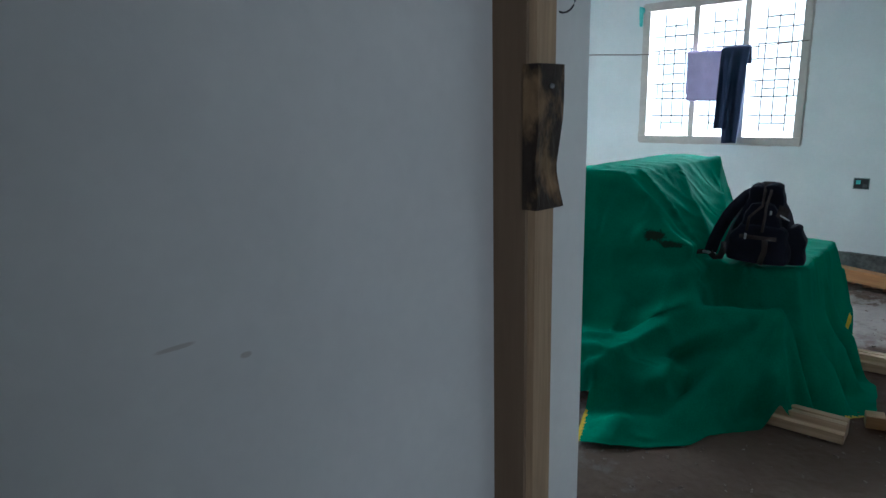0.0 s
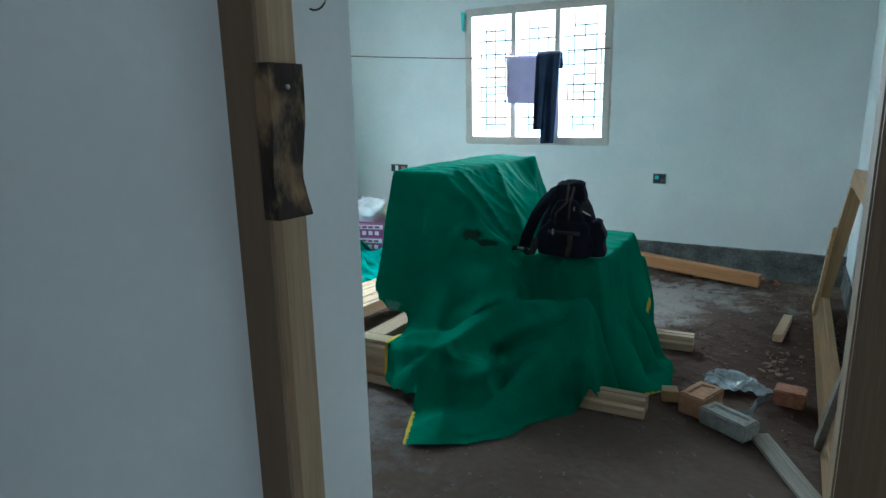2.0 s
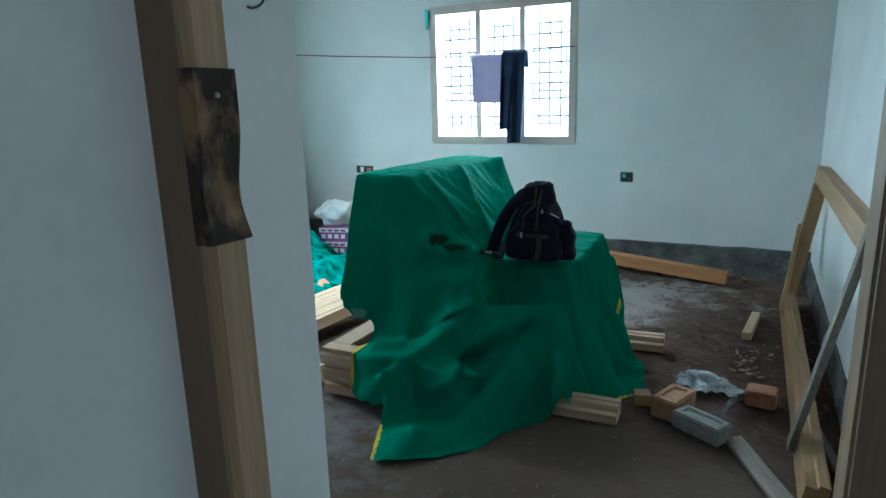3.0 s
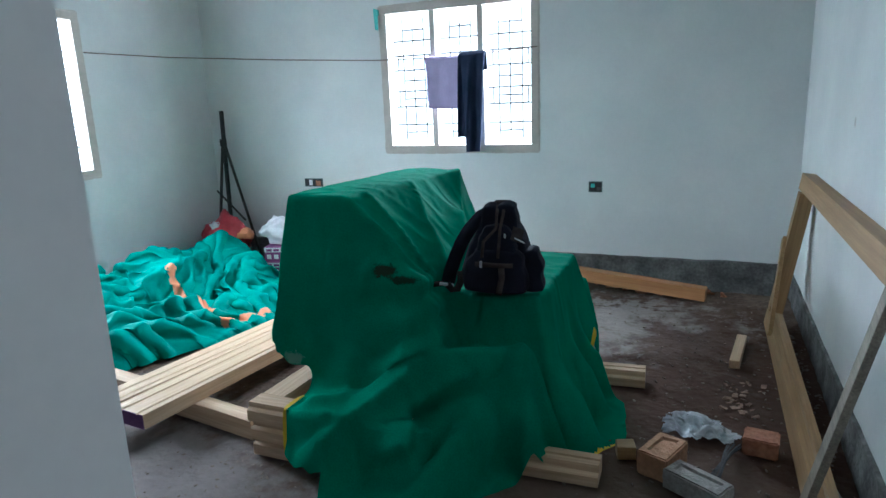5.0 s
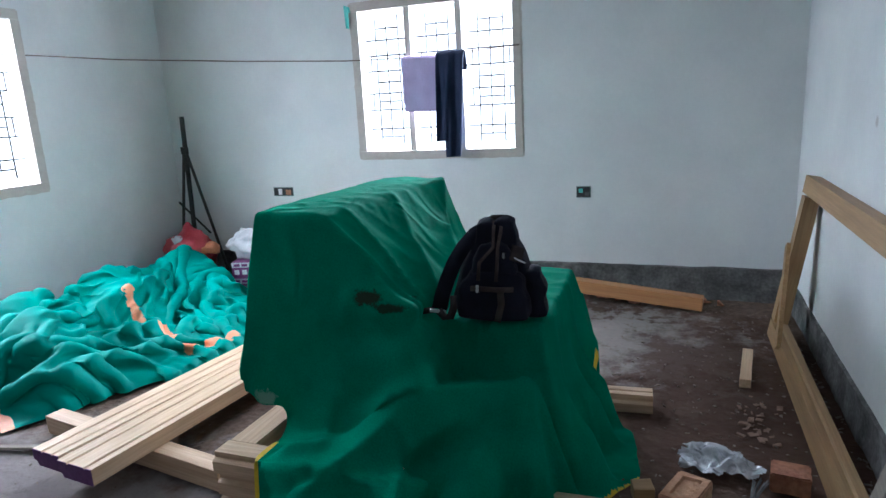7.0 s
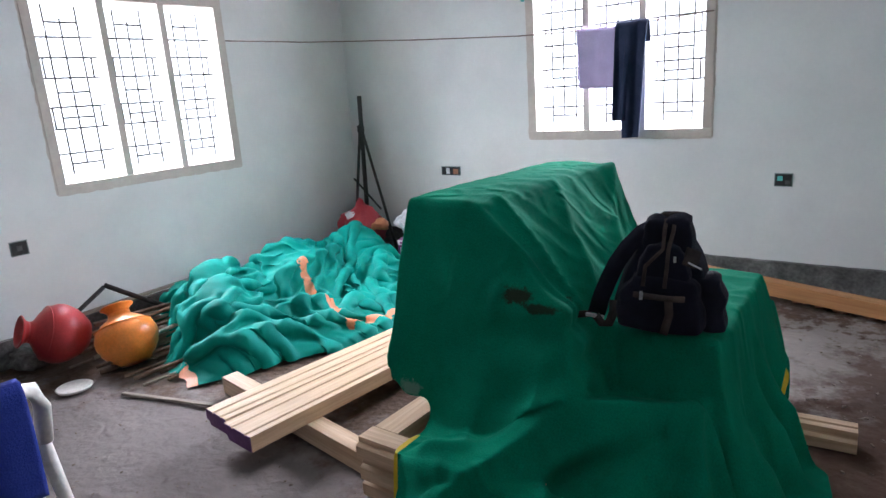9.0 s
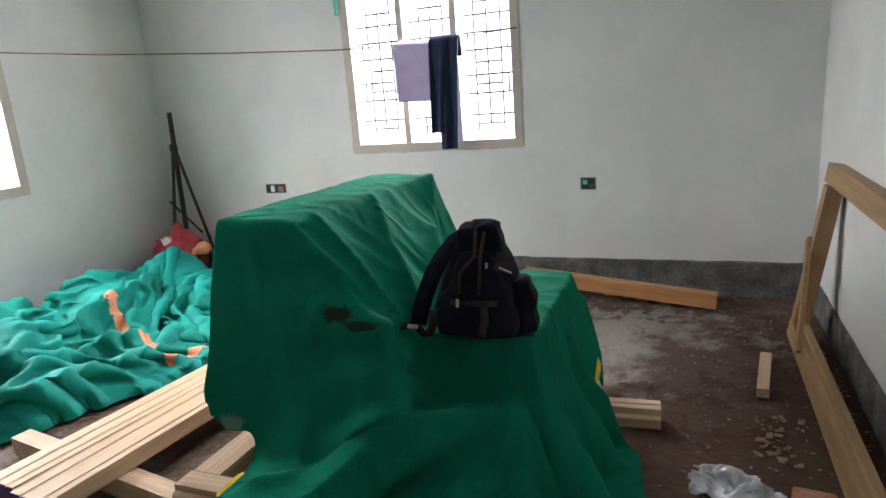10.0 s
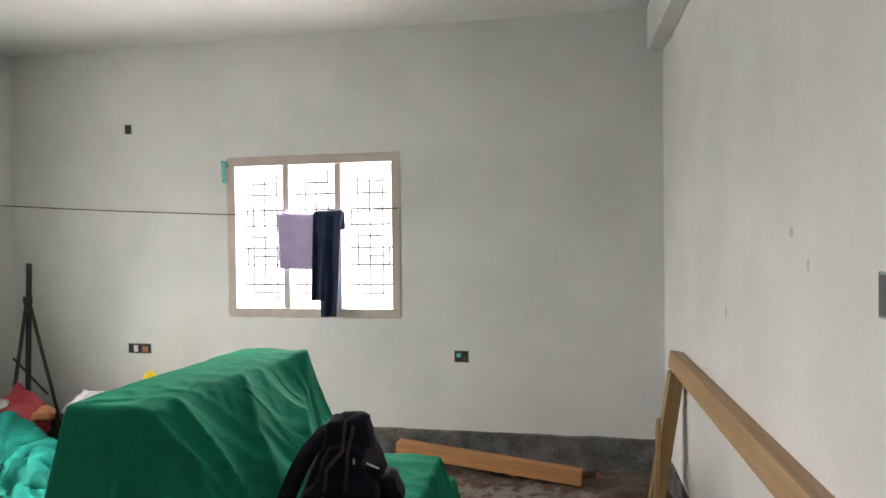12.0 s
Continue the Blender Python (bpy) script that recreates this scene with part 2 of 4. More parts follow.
# ---- mesh helpers ----
def part(name, bm, material, parent=None, label="", m=None, smooth=False):
    me = bpy.data.meshes.new(name)
    bm.to_mesh(me)
    bm.free()
    me.materials.append(material)
    if smooth:
        for p in me.polygons:
            p.use_smooth = True
    ob = new(name, me)
    if parent:
        ob.parent = parent
    if m is not None:
        ob.matrix_local = m
    if label:
        tagged(ob, label)
    return ob


def thing(name, label, category, group="", kind="", m=None):
    ob = new(name)
    ob.empty_display_size = 0.05
    if m is not None:
        ob.matrix_world = m
    return tagged(ob, label, category, group, kind)


def add_box(bm, x0, x1, y0, y1, z0, z1, bevel=0.0, wobble=0.0):
    before = set(bm.verts)
    r = bmesh.ops.create_cube(bm, size=1.0)
    for v in r["verts"]:
        v.co = Vector(((x0 + x1) / 2 + v.co.x * (x1 - x0), (y0 + y1) / 2 + v.co.y * (y1 - y0), (z0 + z1) / 2 + v.co.z * (z1 - z0)))
        if wobble:
            v.co += Vector([random.uniform(-wobble, wobble) for _ in range(3)])
    if bevel:
        es = {e for v in r["verts"] for e in v.link_edges}
        bmesh.ops.bevel(bm, geom=list(es), offset=bevel, segments=2, affect="EDGES", profile=0.6)
    return [v for v in bm.verts if v not in before]


def box(x0, x1, y0, y1, z0, z1, bevel=0.0, wobble=0.0):
    bm = bmesh.new()
    add_box(bm, x0, x1, y0, y1, z0, z1, bevel, wobble)
    return bm


def tube(points, r, sides=8, closed=False, bm=None, taper=None):
    bm = bm or bmesh.new()
    pts = [Vector(p) for p in points]
    rings = []
    ref = Vector((0.123, 0.3, 1.0))
    for i, p in enumerate(pts):
        d = (pts[min(i + 1, len(pts) - 1)] - pts[max(i - 1, 0)]).normalized()
        a = d.cross(ref)
        if a.length < 0.05:
            a = d.cross(Vector((1, 0, 0)))
        a.normalize()
        b = d.cross(a)
        rr = r if taper is None else r + (taper - r) * i / (len(pts) - 1)
        rings.append([bm.verts.new(p + (a * math.cos(k * math.tau / sides) + b * math.sin(k * math.tau / sides)) * rr) for k in range(sides)])
    for q, w in zip(rings, rings[1:]):
        for k in range(sides):
            bm.faces.new((q[k], q[(k + 1) % sides], w[(k + 1) % sides], w[k]))
    bm.faces.new(rings[0][::-1])
    bm.faces.new(rings[-1])
    return bm


def extrude_profile(profile, x0, x1):
    """A bar along local x with the given y, z profile (counter-clockwise)."""
    bm = bmesh.new()
    a = [bm.verts.new((x0, y, z)) for y, z in profile]
    b = [bm.verts.new((x1, y, z)) for y, z in profile]
    n = len(profile)
    for i in range(n):
        bm.faces.new((a[i], b[i], b[(i + 1) % n], a[(i + 1) % n]))
    bm.faces.new(a)
    bm.faces.new(b[::-1])
    bmesh.ops.recalc_face_normals(bm, faces=bm.faces)
    return bm


def lathe(profile, sides=40):
    bm = bmesh.new()
    rings = [[bm.verts.new((r * math.cos(k * math.tau / sides), r * math.sin(k * math.tau / sides), z)) for k in range(sides)] for r, z in profile]
    for q, w in zip(rings, rings[1:]):
        for k in range(sides):
            bm.faces.new((q[k], q[(k + 1) % sides], w[(k + 1) % sides], w[k]))
    bm.faces.new(rings[0][::-1])
    return bm


def along(p, q, roll=0.0):
    """Pose with local x running from p to q, local z as upright as can be."""
    p, q = Vector(p), Vector(q)
    x = (q - p).normalized()
    y = Vector((0, 0, 1)).cross(x)
    y = y.normalized() if y.length > 1e-3 else Vector((0, 1, 0))
    z = x.cross(y)
    m = Matrix((x, y, z)).transposed().to_4x4()
    return Matrix.Translation(p) @ m @ Matrix.Rotation(radians(roll), 4, "X")


def bar(name, p, q, w, h, material, label, category, group="", roll=0.0, bevel=0.004, wobble=0.002, parent=None):
    """A timber or metal bar from p to q; p and q lie on the middle of its under side."""
    L = (Vector(q) - Vector(p)).length
    ob = part(name, box(0, L, -w / 2, w / 2, 0, h, bevel, wobble), material, parent, label if parent else "", along(p, q, roll))
    return ob if parent else tagged(ob, label, category, group)


def lump(radius, seed, sub=3, rough=0.25, scale=(1, 1, 1), freq=2.0):
    bm = bmesh.new()
    bmesh.ops.create_icosphere(bm, subdivisions=sub, radius=1.0)
    off = Vector((seed * 7.3, seed * 3.1, seed * 1.7))
    for v in bm.verts:
        d = 1 + rough * noise.fractal(v.co * freq + off, 1.0, 2.0, 4)
        v.co = Vector((v.co.x * scale[0], v.co.y * scale[1], v.co.z * scale[2])) * radius * d
    return bm


# ---- cloth: a small relaxation of a hanging or heaped sheet ----
def relax_cloth(P, rest, push, steps, iters, gravity=9.8, dt=0.016, damp=0.97, alive=None, bend=0.25, shear=0.5):
    """P: (n, m, 3) start; rest: spacing (along n, along m); push(P, old) moves points out of solids."""
    n, m, _ = P.shape
    alive = np.ones((n, m), bool) if alive is None else alive
    old = P.copy()
    sets = []

    def pairs(di, dj, length, k):
        ia, ja = slice(0, n - di), slice(max(0, -dj), m - max(0, dj))
        ok = alive[ia, ja] & alive[di:, max(0, dj):m + min(0, dj)]
        I, J = np.nonzero(ok)
        J = J + max(0, -dj)
        period = 2 * max(di, 1) if di else 1
        key = ((I // max(di, 1)) % 2) if di else ((J // max(dj, 1)) % 2)
        flat_a, flat_b = I * m + J, (I + di) * m + (J + dj)
        for c in (0, 1):
            s = key == c
            sets.append((flat_a[s], flat_b[s], length, k))
    pairs(1, 0, rest[0], 1.0)
    pairs(0, 1, rest[1], 1.0)
    diag = math.hypot(*rest)
    pairs(1, 1, diag, shear)
    pairs(1, -1, diag, shear)
    pairs(2, 0, 2 * rest[0], bend)
    pairs(0, 2, 2 * rest[1], bend)
    g = np.array((0, 0, -gravity)) * dt * dt
    for step in range(steps):
        vel = (P - old) * damp
        ln = np.linalg.norm(vel, axis=2, keepdims=True)
        vel *= np.minimum(1.0, 0.02 / np.maximum(ln, 1e-9))
        old = P.copy()
        P = P + vel + g
        for _ in range(iters):
            Q = P.reshape(-1, 3)
            for a, b, length, k in sets:
                d = Q[b] - Q[a]
                dist = np.sqrt((d * d).sum(1, keepdims=True)) + 1e-9
                w = (0.5 * k) * (dist - length) / dist * d
                Q[a] += w
                Q[b] -= w
            P = push(Q.reshape(n, m, 3), old)
    return P


def sheet_mesh(P, alive, keep):
    n, m, _ = P.shape
    bm = bmesh.new()
    V = {}

    def vert(i, j):
        if (i, j) not in V:
            V[i, j] = bm.verts.new(P[i, j])
        return V[i, j]
    for i in range(n - 1):
        for j in range(m - 1):
            if alive[i, j] and alive[i + 1, j] and alive[i, j + 1] and alive[i + 1, j + 1] and keep(i, j):
                bm.faces.new((vert(i, j), vert(i + 1, j), vert(i + 1, j + 1), vert(i, j + 1)))
    return bm


def soften(P, k=0.5, times=1):
    for _ in range(times):
        Q = P.copy()
        Q[1:-1, 1:-1] = (1 - k) * P[1:-1, 1:-1] + k * 0.25 * (P[:-2, 1:-1] + P[2:, 1:-1] + P[1:-1, :-2] + P[1:-1, 2:])
        P = Q
    return P


# ---- structure ----
def wall_with_hole(name, label, axis, face0, face1, a0, a1, z0, z1, hole):
    """A wall between face0 and face1 of one axis, running a0..a1 on the other, with one opening (a, b, low, high)."""
    a, b, low, high = hole
    bm = bmesh.new()
    for p, q, r, s in ((a0, a, z0, z1), (b, a1, z0, z1), (a, b, z0, low), (a, b, high, z1)):
        if q - p > 1e-4 and s - r > 1e-4:
            if axis == "y":
                add_box(bm, p, q, face0, face1, r, s)
            else:
                add_box(bm, face0, face1, p, q, r, s)
    bmesh.ops.remove_doubles(bm, verts=bm.verts, dist=1e-5)
    return tagged(part(name, bm, WALL), label, "wall", kind="structure")


wall_with_hole("wall_back", "white putty-coated wall with a window opening", "y", YB, YB + 0.23, XL - 0.23, XR + 0.23, -0.1, CEIL + 0.1, WIN)
wall_with_hole("wall_left", "white putty-coated wall with a window opening", "x", XL - 0.23, XL, YF, YB, -0.1, CEIL + 0.1, WIN2)
tagged(part("wall_right", box(XR, XR + 0.23, YF, YB, -0.1, CEIL + 0.1), WALL), "white putty-coated plain wall", "wall", kind="structure")
wall_with_hole("wall_door", "white wall with a doorway", "y", YD, YF, XL - 0.23, 5.8, -0.1, CEIL + 0.1, (DOOR_L, DOOR_R, -0.1, 2.16))
# unseen grey lining, added so the door wall bounces less light into the room
DARKLINING = mat("bounce_cutting_grey", (0.17, 0.165, 0.155), (0.25, 0.24, 0.23), 0.95, 3, 0.3, 40, fine=0.12, spec=0.1)
for nm, x0, x1 in (("wall_front_bounce_cut", XL, DOOR_L - 0.02), ("wall_front_bounce_cut_end", DOOR_R + 0.02, XR)):
    tagged(part(nm, box(x0, x1, YF + 0.0005, YF + 0.012, 0, CEIL), DARKLINING), "unseen grey lining added to cut light bounced off the door wall", "wall", kind="structure")
tagged(part("wall_passage", box(1.76, 2.008, -3.0, YD, -0.1, CEIL + 0.1), WALL), "dim white putty wall of the hall", "wall", kind="structure")
# out-of-view blocker, added to grade the light along the passage wall
tagged(part("hall_light_blocker", box(3.2, 3.4, -3.0, -0.34, -0.1, CEIL + 0.1), WALL), "unseen wall added to block part of the hall light", "wall", kind="structure")
tagged(part("wall_hall_end", box(1.76, 5.8, -3.2, -3.0, -0.1, CEIL + 0.1), WALL), "plain white wall of the hall", "wall", kind="structure")
# unseen side wall; its opening is added to let the hall lamp in
wall_with_hole("wall_hall_side_unseen", "unseen white hall wall with an opening added for the hall lamp", "x", 5.6, 5.8, -3.0, YD, -0.1, CEIL + 0.1, (-2.2, -1.0, 0.9, 2.1))
tagged(part("ceiling", box(XL - 0.23, 5.8, -3.2, YB + 0.23, CEIL, CEIL + 0.12), CEILM), "white plastered ceiling slab", "ceiling", kind="structure")
tagged(part("ceiling_beam", box(XR - 0.10, XR - 0.002, YF, YB, 2.83, CEIL - 0.002), WALL), "white plastered beam under the ceiling", "beam", kind="structure")


def rough_sheet(x0, x1, y0, y1, nx, ny, amp, z=0.0):
    bm = bmesh.new()
    V = [[None] * (ny + 1) for _ in range(nx + 1)]
    for i in range(nx + 1):
        for j in range(ny + 1):
            x, y = x0 + (x1 - x0) * i / nx, y0 + (y1 - y0) * j / ny
            h = noise.fractal(Vector((x * 3, y * 3, 1.3)), 1.0, 2.0, 5) * amp + noise.fractal(Vector((x * 14, y * 14, 4.3)), 1.0, 2.0, 3) * amp * 0.5
            V[i][j] = bm.verts.new((x, y, z + h - amp))
    for i in range(nx):
        for j in range(ny):
            bm.faces.new((V[i][j], V[i + 1][j], V[i + 1][j + 1], V[i][j + 1]))
    return bm


tagged(part("floor", rough_sheet(XL - 0.1, 5.7, -3.1, YB + 0.1, 300, 340, 0.008), FLOORM, smooth=True),
       "rough dusty unfinished concrete and mud floor", "floor", kind="structure")
tagged(part("ground", box(-900, 900, -900, 900, -0.5, -0.12), EARTH), "bare earth outside the house", "ground", kind="structure")


def cement_band(name, p, q, inward, h=0.2, seed=1):
    """The unplastered strip at the foot of a wall, with a ragged upper edge."""
    p, q, w = Vector(p), Vector(q), Vector(inward)
    bm = bmesh.new()
    n = int((q - p).length / 0.03)
    rows = []
    for i in range(n + 1):
        c = p.lerp(q, i / n)
        t = h + 0.007 * noise.fractal(Vector((i * 0.12, seed, 0)), 1.0, 2.0, 4)
        o = 0.010 + 0.006 * noise.noise(Vector((i * 0.3, seed * 3, 2)))
        rows.append([bm.verts.new(c + w * d + Vector((0, 0, z))) for d, z in ((o + 0.012, -0.03), (o, t * 0.4), (o + 0.004, t - 0.008), (0.0005, t))])
    for a, b in zip(rows, rows[1:]):
        for k in range(3):
            bm.faces.new((a[k], b[k], b[k + 1], a[k + 1]))
    bmesh.ops.recalc_face_normals(bm, faces=bm.faces)
    return tagged(part(name, bm, BAND), "dark grey raw cement strip along the wall foot", "baseboard", kind="structure")


cement_band("baseboard_back", (XL, YB, 0), (XR, YB, 0), (0, -1, 0), 0.228, 1)
cement_band("baseboard_right", (XR, YB - 0.02, 0), (XR, YF, 0), (-1, 0, 0), 0.17, 2)
cement_band("baseboard_left", (XL, YF, 0), (XL, YB - 0.02, 0), (1, 0, 0), 0.17, 3)


# ---- doorway ----
def door_frame():
    t = thing("door_1", "bare dusty timber door frame without a door leaf", "door frame", kind="structure")
    y0, y1, w, top = YD - 0.012, YD + 0.07, 0.08, 2.08
    for side, x in (("l", DOOR_L + 0.002), ("r", DOOR_R - 0.002)):
        s = 1 if side == "l" else -1
        prof = [(0, y0), (w * s, y0), (w * s, y0 + 0.008), (w * s * 0.82, y0 + 0.016), (w * s * 0.82, y0 + 0.02), (w * s, y0 + 0.028), (w * s, y1), (0, y1)]
        bm = bmesh.new()
        a = [bm.verts.new((x + px, py, -0.01)) for px, py in prof]
        b = [bm.verts.new((x + px, py, top)) for px, py in prof]
        for i in range(len(prof)):
            bm.faces.new((a[i], a[(i + 1) % len(prof)], b[(i + 1) % len(prof)], b[i]))
        bm.faces.new(a[::-1])
        bm.faces.new(b)
        bmesh.ops.recalc_face_normals(bm, faces=bm.faces)
        part("jamb", bm, JAMB, t, "brown dusty wooden jamb, its hall side coloured darker for shade")
    part("head", box(DOOR_L + 0.002, DOOR_R - 0.002, y0, y1, top + 0.001, top + 0.075, 0.003), JAMB, t)
    return t


door_frame()


def jamb_block():
    t = thing("wooden_block", "charred tarred offcut of wood nailed to the door jamb", "wood block")
    bm = bmesh.new()
    add_box(bm, 2.068, 2.097, 0.910, 0.978, 1.248, 1.47)
    bmesh.ops.subdivide_edges(bm, edges=bm.edges[:], cuts=7, use_grid_fill=True)
    for v in bm.verts:
        k = noise.fractal(v.co * 18, 1.0, 2.0, 4)
        v.co.x += 0.006 * k if v.co.x > 2.085 else 0
        notch = 0.006 * max(0, math.sin((v.co.z - 1.25) * 26))
        if v.co.y > 0.95:
            v.co.y -= notch * 0.8 - 0.003 * k
        if v.co.x > 2.092 and 1.26 < v.co.z < 1.43:
            v.co.x -= notch
    part("block", bm, DARKBLOCK, t)
    bm = bmesh.new()
    bmesh.ops.create_uvsphere(bm, u_segments=10, v_segments=6, radius=0.004)
    part("screw", bm, STEEL, t, "bright screw head", Matrix.Translation((2.100, 0.942, 1.437)))
    return t


jamb_block()
loop = [(1.996 + 0.012 * math.sin(a * 1.3), 1.14 + 0.018 * math.cos(a), 1.60 + 0.03 * math.sin(a)) for a in np.linspace(1.2, 6.6, 18)]
tagged(part("wire_loop", tube(loop, 0.0018, 6), DARKIRON, smooth=True), "thin bent wire loop on the plastered reveal", "wire")
rag = part("green_net_scrap", lump(0.03, 4, 3, 0.6, (0.5, 1.1, 0.6)), NET, smooth=True)
rag.location = (2.0, 1.10, 1.645)
tagged(rag, "small scrap of green net stuck by a wire", "net scrap")


# ---- windows ----
def window(name, m, w, h, label):
    """Local x along the wall, y into the wall, z up; origin at the lower left inner corner."""
    t = thing(name, label, "window", kind="structure", m=m)
    f = 0.06
    d0, d1 = -0.006, 0.075
    for nm, x0, x1, z0, z1 in (("sill", 0, w, 0, f), ("head", 0, w, h - f, h), ("stile", 0, f, f, h - f), ("stile", w - f, w, f, h - f)):
        part(nm, box(x0, x1, d0, d1, z0, z1, 0.004), WINFRAME, t)
    third = (w - 2 * f) / 3
    for k in (1, 2):
        c = f + third * k
        part("mullion", box(c - 0.024, c + 0.024, d0 + 0.004, d1 - 0.003, f, h - f, 0.003), WINFRAME, t)
    bays = [(f, f + third - 0.024), (f + third + 0.024, f + 2 * third - 0.024), (f + 2 * third + 0.024, w - f)]
    H = h - 2 * f
    for x0, x1 in bays:
        g = new("grille")
        g.parent = t
        tagged(g, "welded steel window grille of thin square bars")
        W = x1 - x0
        vs = [(0.26, 0.04, 0.97), (0.50, 0.10, 0.90), (0.76, 0.04, 0.97), (0.13, 0.30, 0.42), (0.13, 0.58, 0.69), (0.88, 0.30, 0.42), (0.88, 0.58, 0.69)]
        hs = [(0.30, 0, 1), (0.42, 0, 1), (0.58, 0, 1), (0.69, 0, 1), (0.80, 0.0, 1.0), (0.16, 0.0, 1.0), (0.88, 0.26, 0.76), (0.10, 0.26, 0.76), (0.50, 0.26, 0.76), (0.36, 0.26, 0.76)]
        for u, a, b in vs:
            part("grille_bar", box(x0 + W * u - 0.0055, x0 + W * u + 0.0055, 0.088, 0.096, f + H * a, f + H * b), GRILLE, g)
        for v, a, b in hs:
            part("grille_bar", box(x0 + W * a, x0 + W * b, 0.0975, 0.104, f + H * v - 0.006, f + H * v + 0.006), GRILLE, g)
    return t


window("window_1", Matrix.Translation((WIN[0], YB, WIN[2])), WIN[1] - WIN[0], WIN[3] - WIN[2], "three-bay unpainted window frame with steel grille, no glass")
window("window_2", pose(XL, WIN2[0], WIN2[2], 0, 0, 90), WIN2[1] - WIN2[0], WIN2[3] - WIN2[2], "three-bay unpainted window frame with steel grille in the side wall")


def smear(name, m, w, h, seed):
    """Ragged cement margin left round a window frame."""
    bm = bmesh.new()
    for (ax, ay), (bx, by), (ox, oy) in (((0, 0), (w, 0), (0, -1)), ((0, h), (w, h), (0, 1)), ((0, 0), (0, h), (-1, 0)), ((w, 0), (w, h), (1, 0))):
        n = 46
        rows = []
        for i in range(n + 1):
            t = i / n
            x, z = ax + (bx - ax) * t, ay + (by - ay) * t
            g = 0.008 + 0.012 * abs(noise.fractal(Vector((i * 0.25, seed, ox + 3 * oy)), 1.0, 2.0, 4))
            rows.append((bm.verts.new((x, -0.002, z)), bm.verts.new((x + ox * g, -0.0015, z + oy * g))))
        for a, b in zip(rows, rows[1:]):
            bm.faces.new((a[0], b[0], b[1], a[1]))
    ob = part(name, bm, WINFRAME, m=m)
    return tagged(ob, "ragged cement margin round the window frame", "trim", kind="structure")


smear("trim_window_1", Matrix.Translation((WIN[0], YB, WIN[2])), WIN[1] - WIN[0], WIN[3] - WIN[2], 1)
smear("trim_window_2", pose(XL, WIN2[0], WIN2[2], 0, 0, 90), WIN2[1] - WIN2[0], WIN2[3] - WIN2[2], 2)


# ---- electrical boxes ----
def wall_box(m, w, h, label, mods):
    t = thing("switch_box", label, "electrical box", m=m)
    part("rim", box(-w / 2, w / 2, -0.004, 0.0, -h / 2, h / 2, 0.0015), BOXGREY, t)
    # no real hollow: a black plate on the rim gives the box its inner shade
    part("cavity_shade", box(-w / 2 + 0.006, w / 2 - 0.006, -0.0055, -0.0042, -h / 2 + 0.006, h / 2 - 0.006), BLACK, t, "flat black plate for the shade of the open recess")
    for x, z, ww, hh, mt in mods:
        part("module", box(x - ww / 2, x + ww / 2, -0.010, -0.0057, z - hh / 2, z + hh / 2, 0.001), mt, t)
    return t


wall_box(pose(-0.775, YB, 0.765), 0.20, 0.078, "open double steel socket box with loose wires in the white wall", [(-0.03, 0, 0.035, 0.05, WHITEPRINT), (0.05, -0.005, 0.05, 0.045, CLAY)])
wall_box(pose(1.78, YB, 0.758), 0.105, 0.085, "open steel socket box in the white wall", [(-0.02, 0.01, 0.03, 0.03, RAG), (0.025, -0.015, 0.03, 0.025, GRILLE)])
wall_box(pose(XL, 2.75, 0.69, 0, 0, 90), 0.10, 0.09, "open steel socket box in the side wall", [(0.0, 0, 0.03, 0.03, GRILLE)])
wall_box(pose(-0.84, YB, 2.48), 0.06, 0.075, "small dark open lamp box high on the wall", [])
wall_box(pose(XR, 2.727, 1.468, 0, 0, -90), 0.10, 0.10, "dark open switch box in the white wall", [])


# ---- the net-covered stack in the middle of the room ----
def finer(A):
    """A grid of values at twice the density."""
    n, m = A.shape[:2]
    B = np.zeros((2 * n - 1, 2 * m - 1) + A.shape[2:])
    B[::2, ::2] = A
    B[1::2, ::2] = 0.5 * (A[1:] + A[:-1])
    B[:, 1::2] = 0.5 * (B[:, 2::2] + B[:, :-2:2])
    return B


def even_edge(P, alive, times=6):
    """Smooths the stepped outline of a cut sheet."""
    n, m, _ = P.shape
    cell = alive[:-1, :-1] & alive[1:, :-1] & alive[:-1, 1:] & alive[1:, 1:]
    count = collections.Counter()
    for i, j in zip(*np.nonzero(cell)):
        ring = ((i, j), (i + 1, j), (i + 1, j + 1), (i, j + 1))
        for a, b in zip(ring, ring[1:] + ring[:1]):
            count[min(a, b), max(a, b)] += 1
    near = collections.defaultdict(list)
    for (a, b), c in count.items():
        if c == 1:
            near[a].append(b)
            near[b].append(a)
    for _ in range(times):
        moved = {a: 0.4 * P[a] + 0.6 * sum(P[b] for b in bs) / len(bs) for a, bs in near.items()}
        for a, p in moved.items():
            P[a] = p
    return P


def smooth_max(a, b, k):
    return 0.5 * (a + b + np.sqrt((a - b) ** 2 + k * k))


def smooth_min(a, b, k):
    return 0.5 * (a + b - np.sqrt((a - b) ** 2 + k * k))


def near_line(x, y, a, b, w):
    a, b = np.array(a), np.array(b)
    q = np.stack([x, y], -1)
    k = np.clip(((q - a) @ (b - a)) / ((b - a) @ (b - a)), 0, 1)
    return np.linalg.norm(q - a - k[..., None] * (b - a), axis=-1) < w


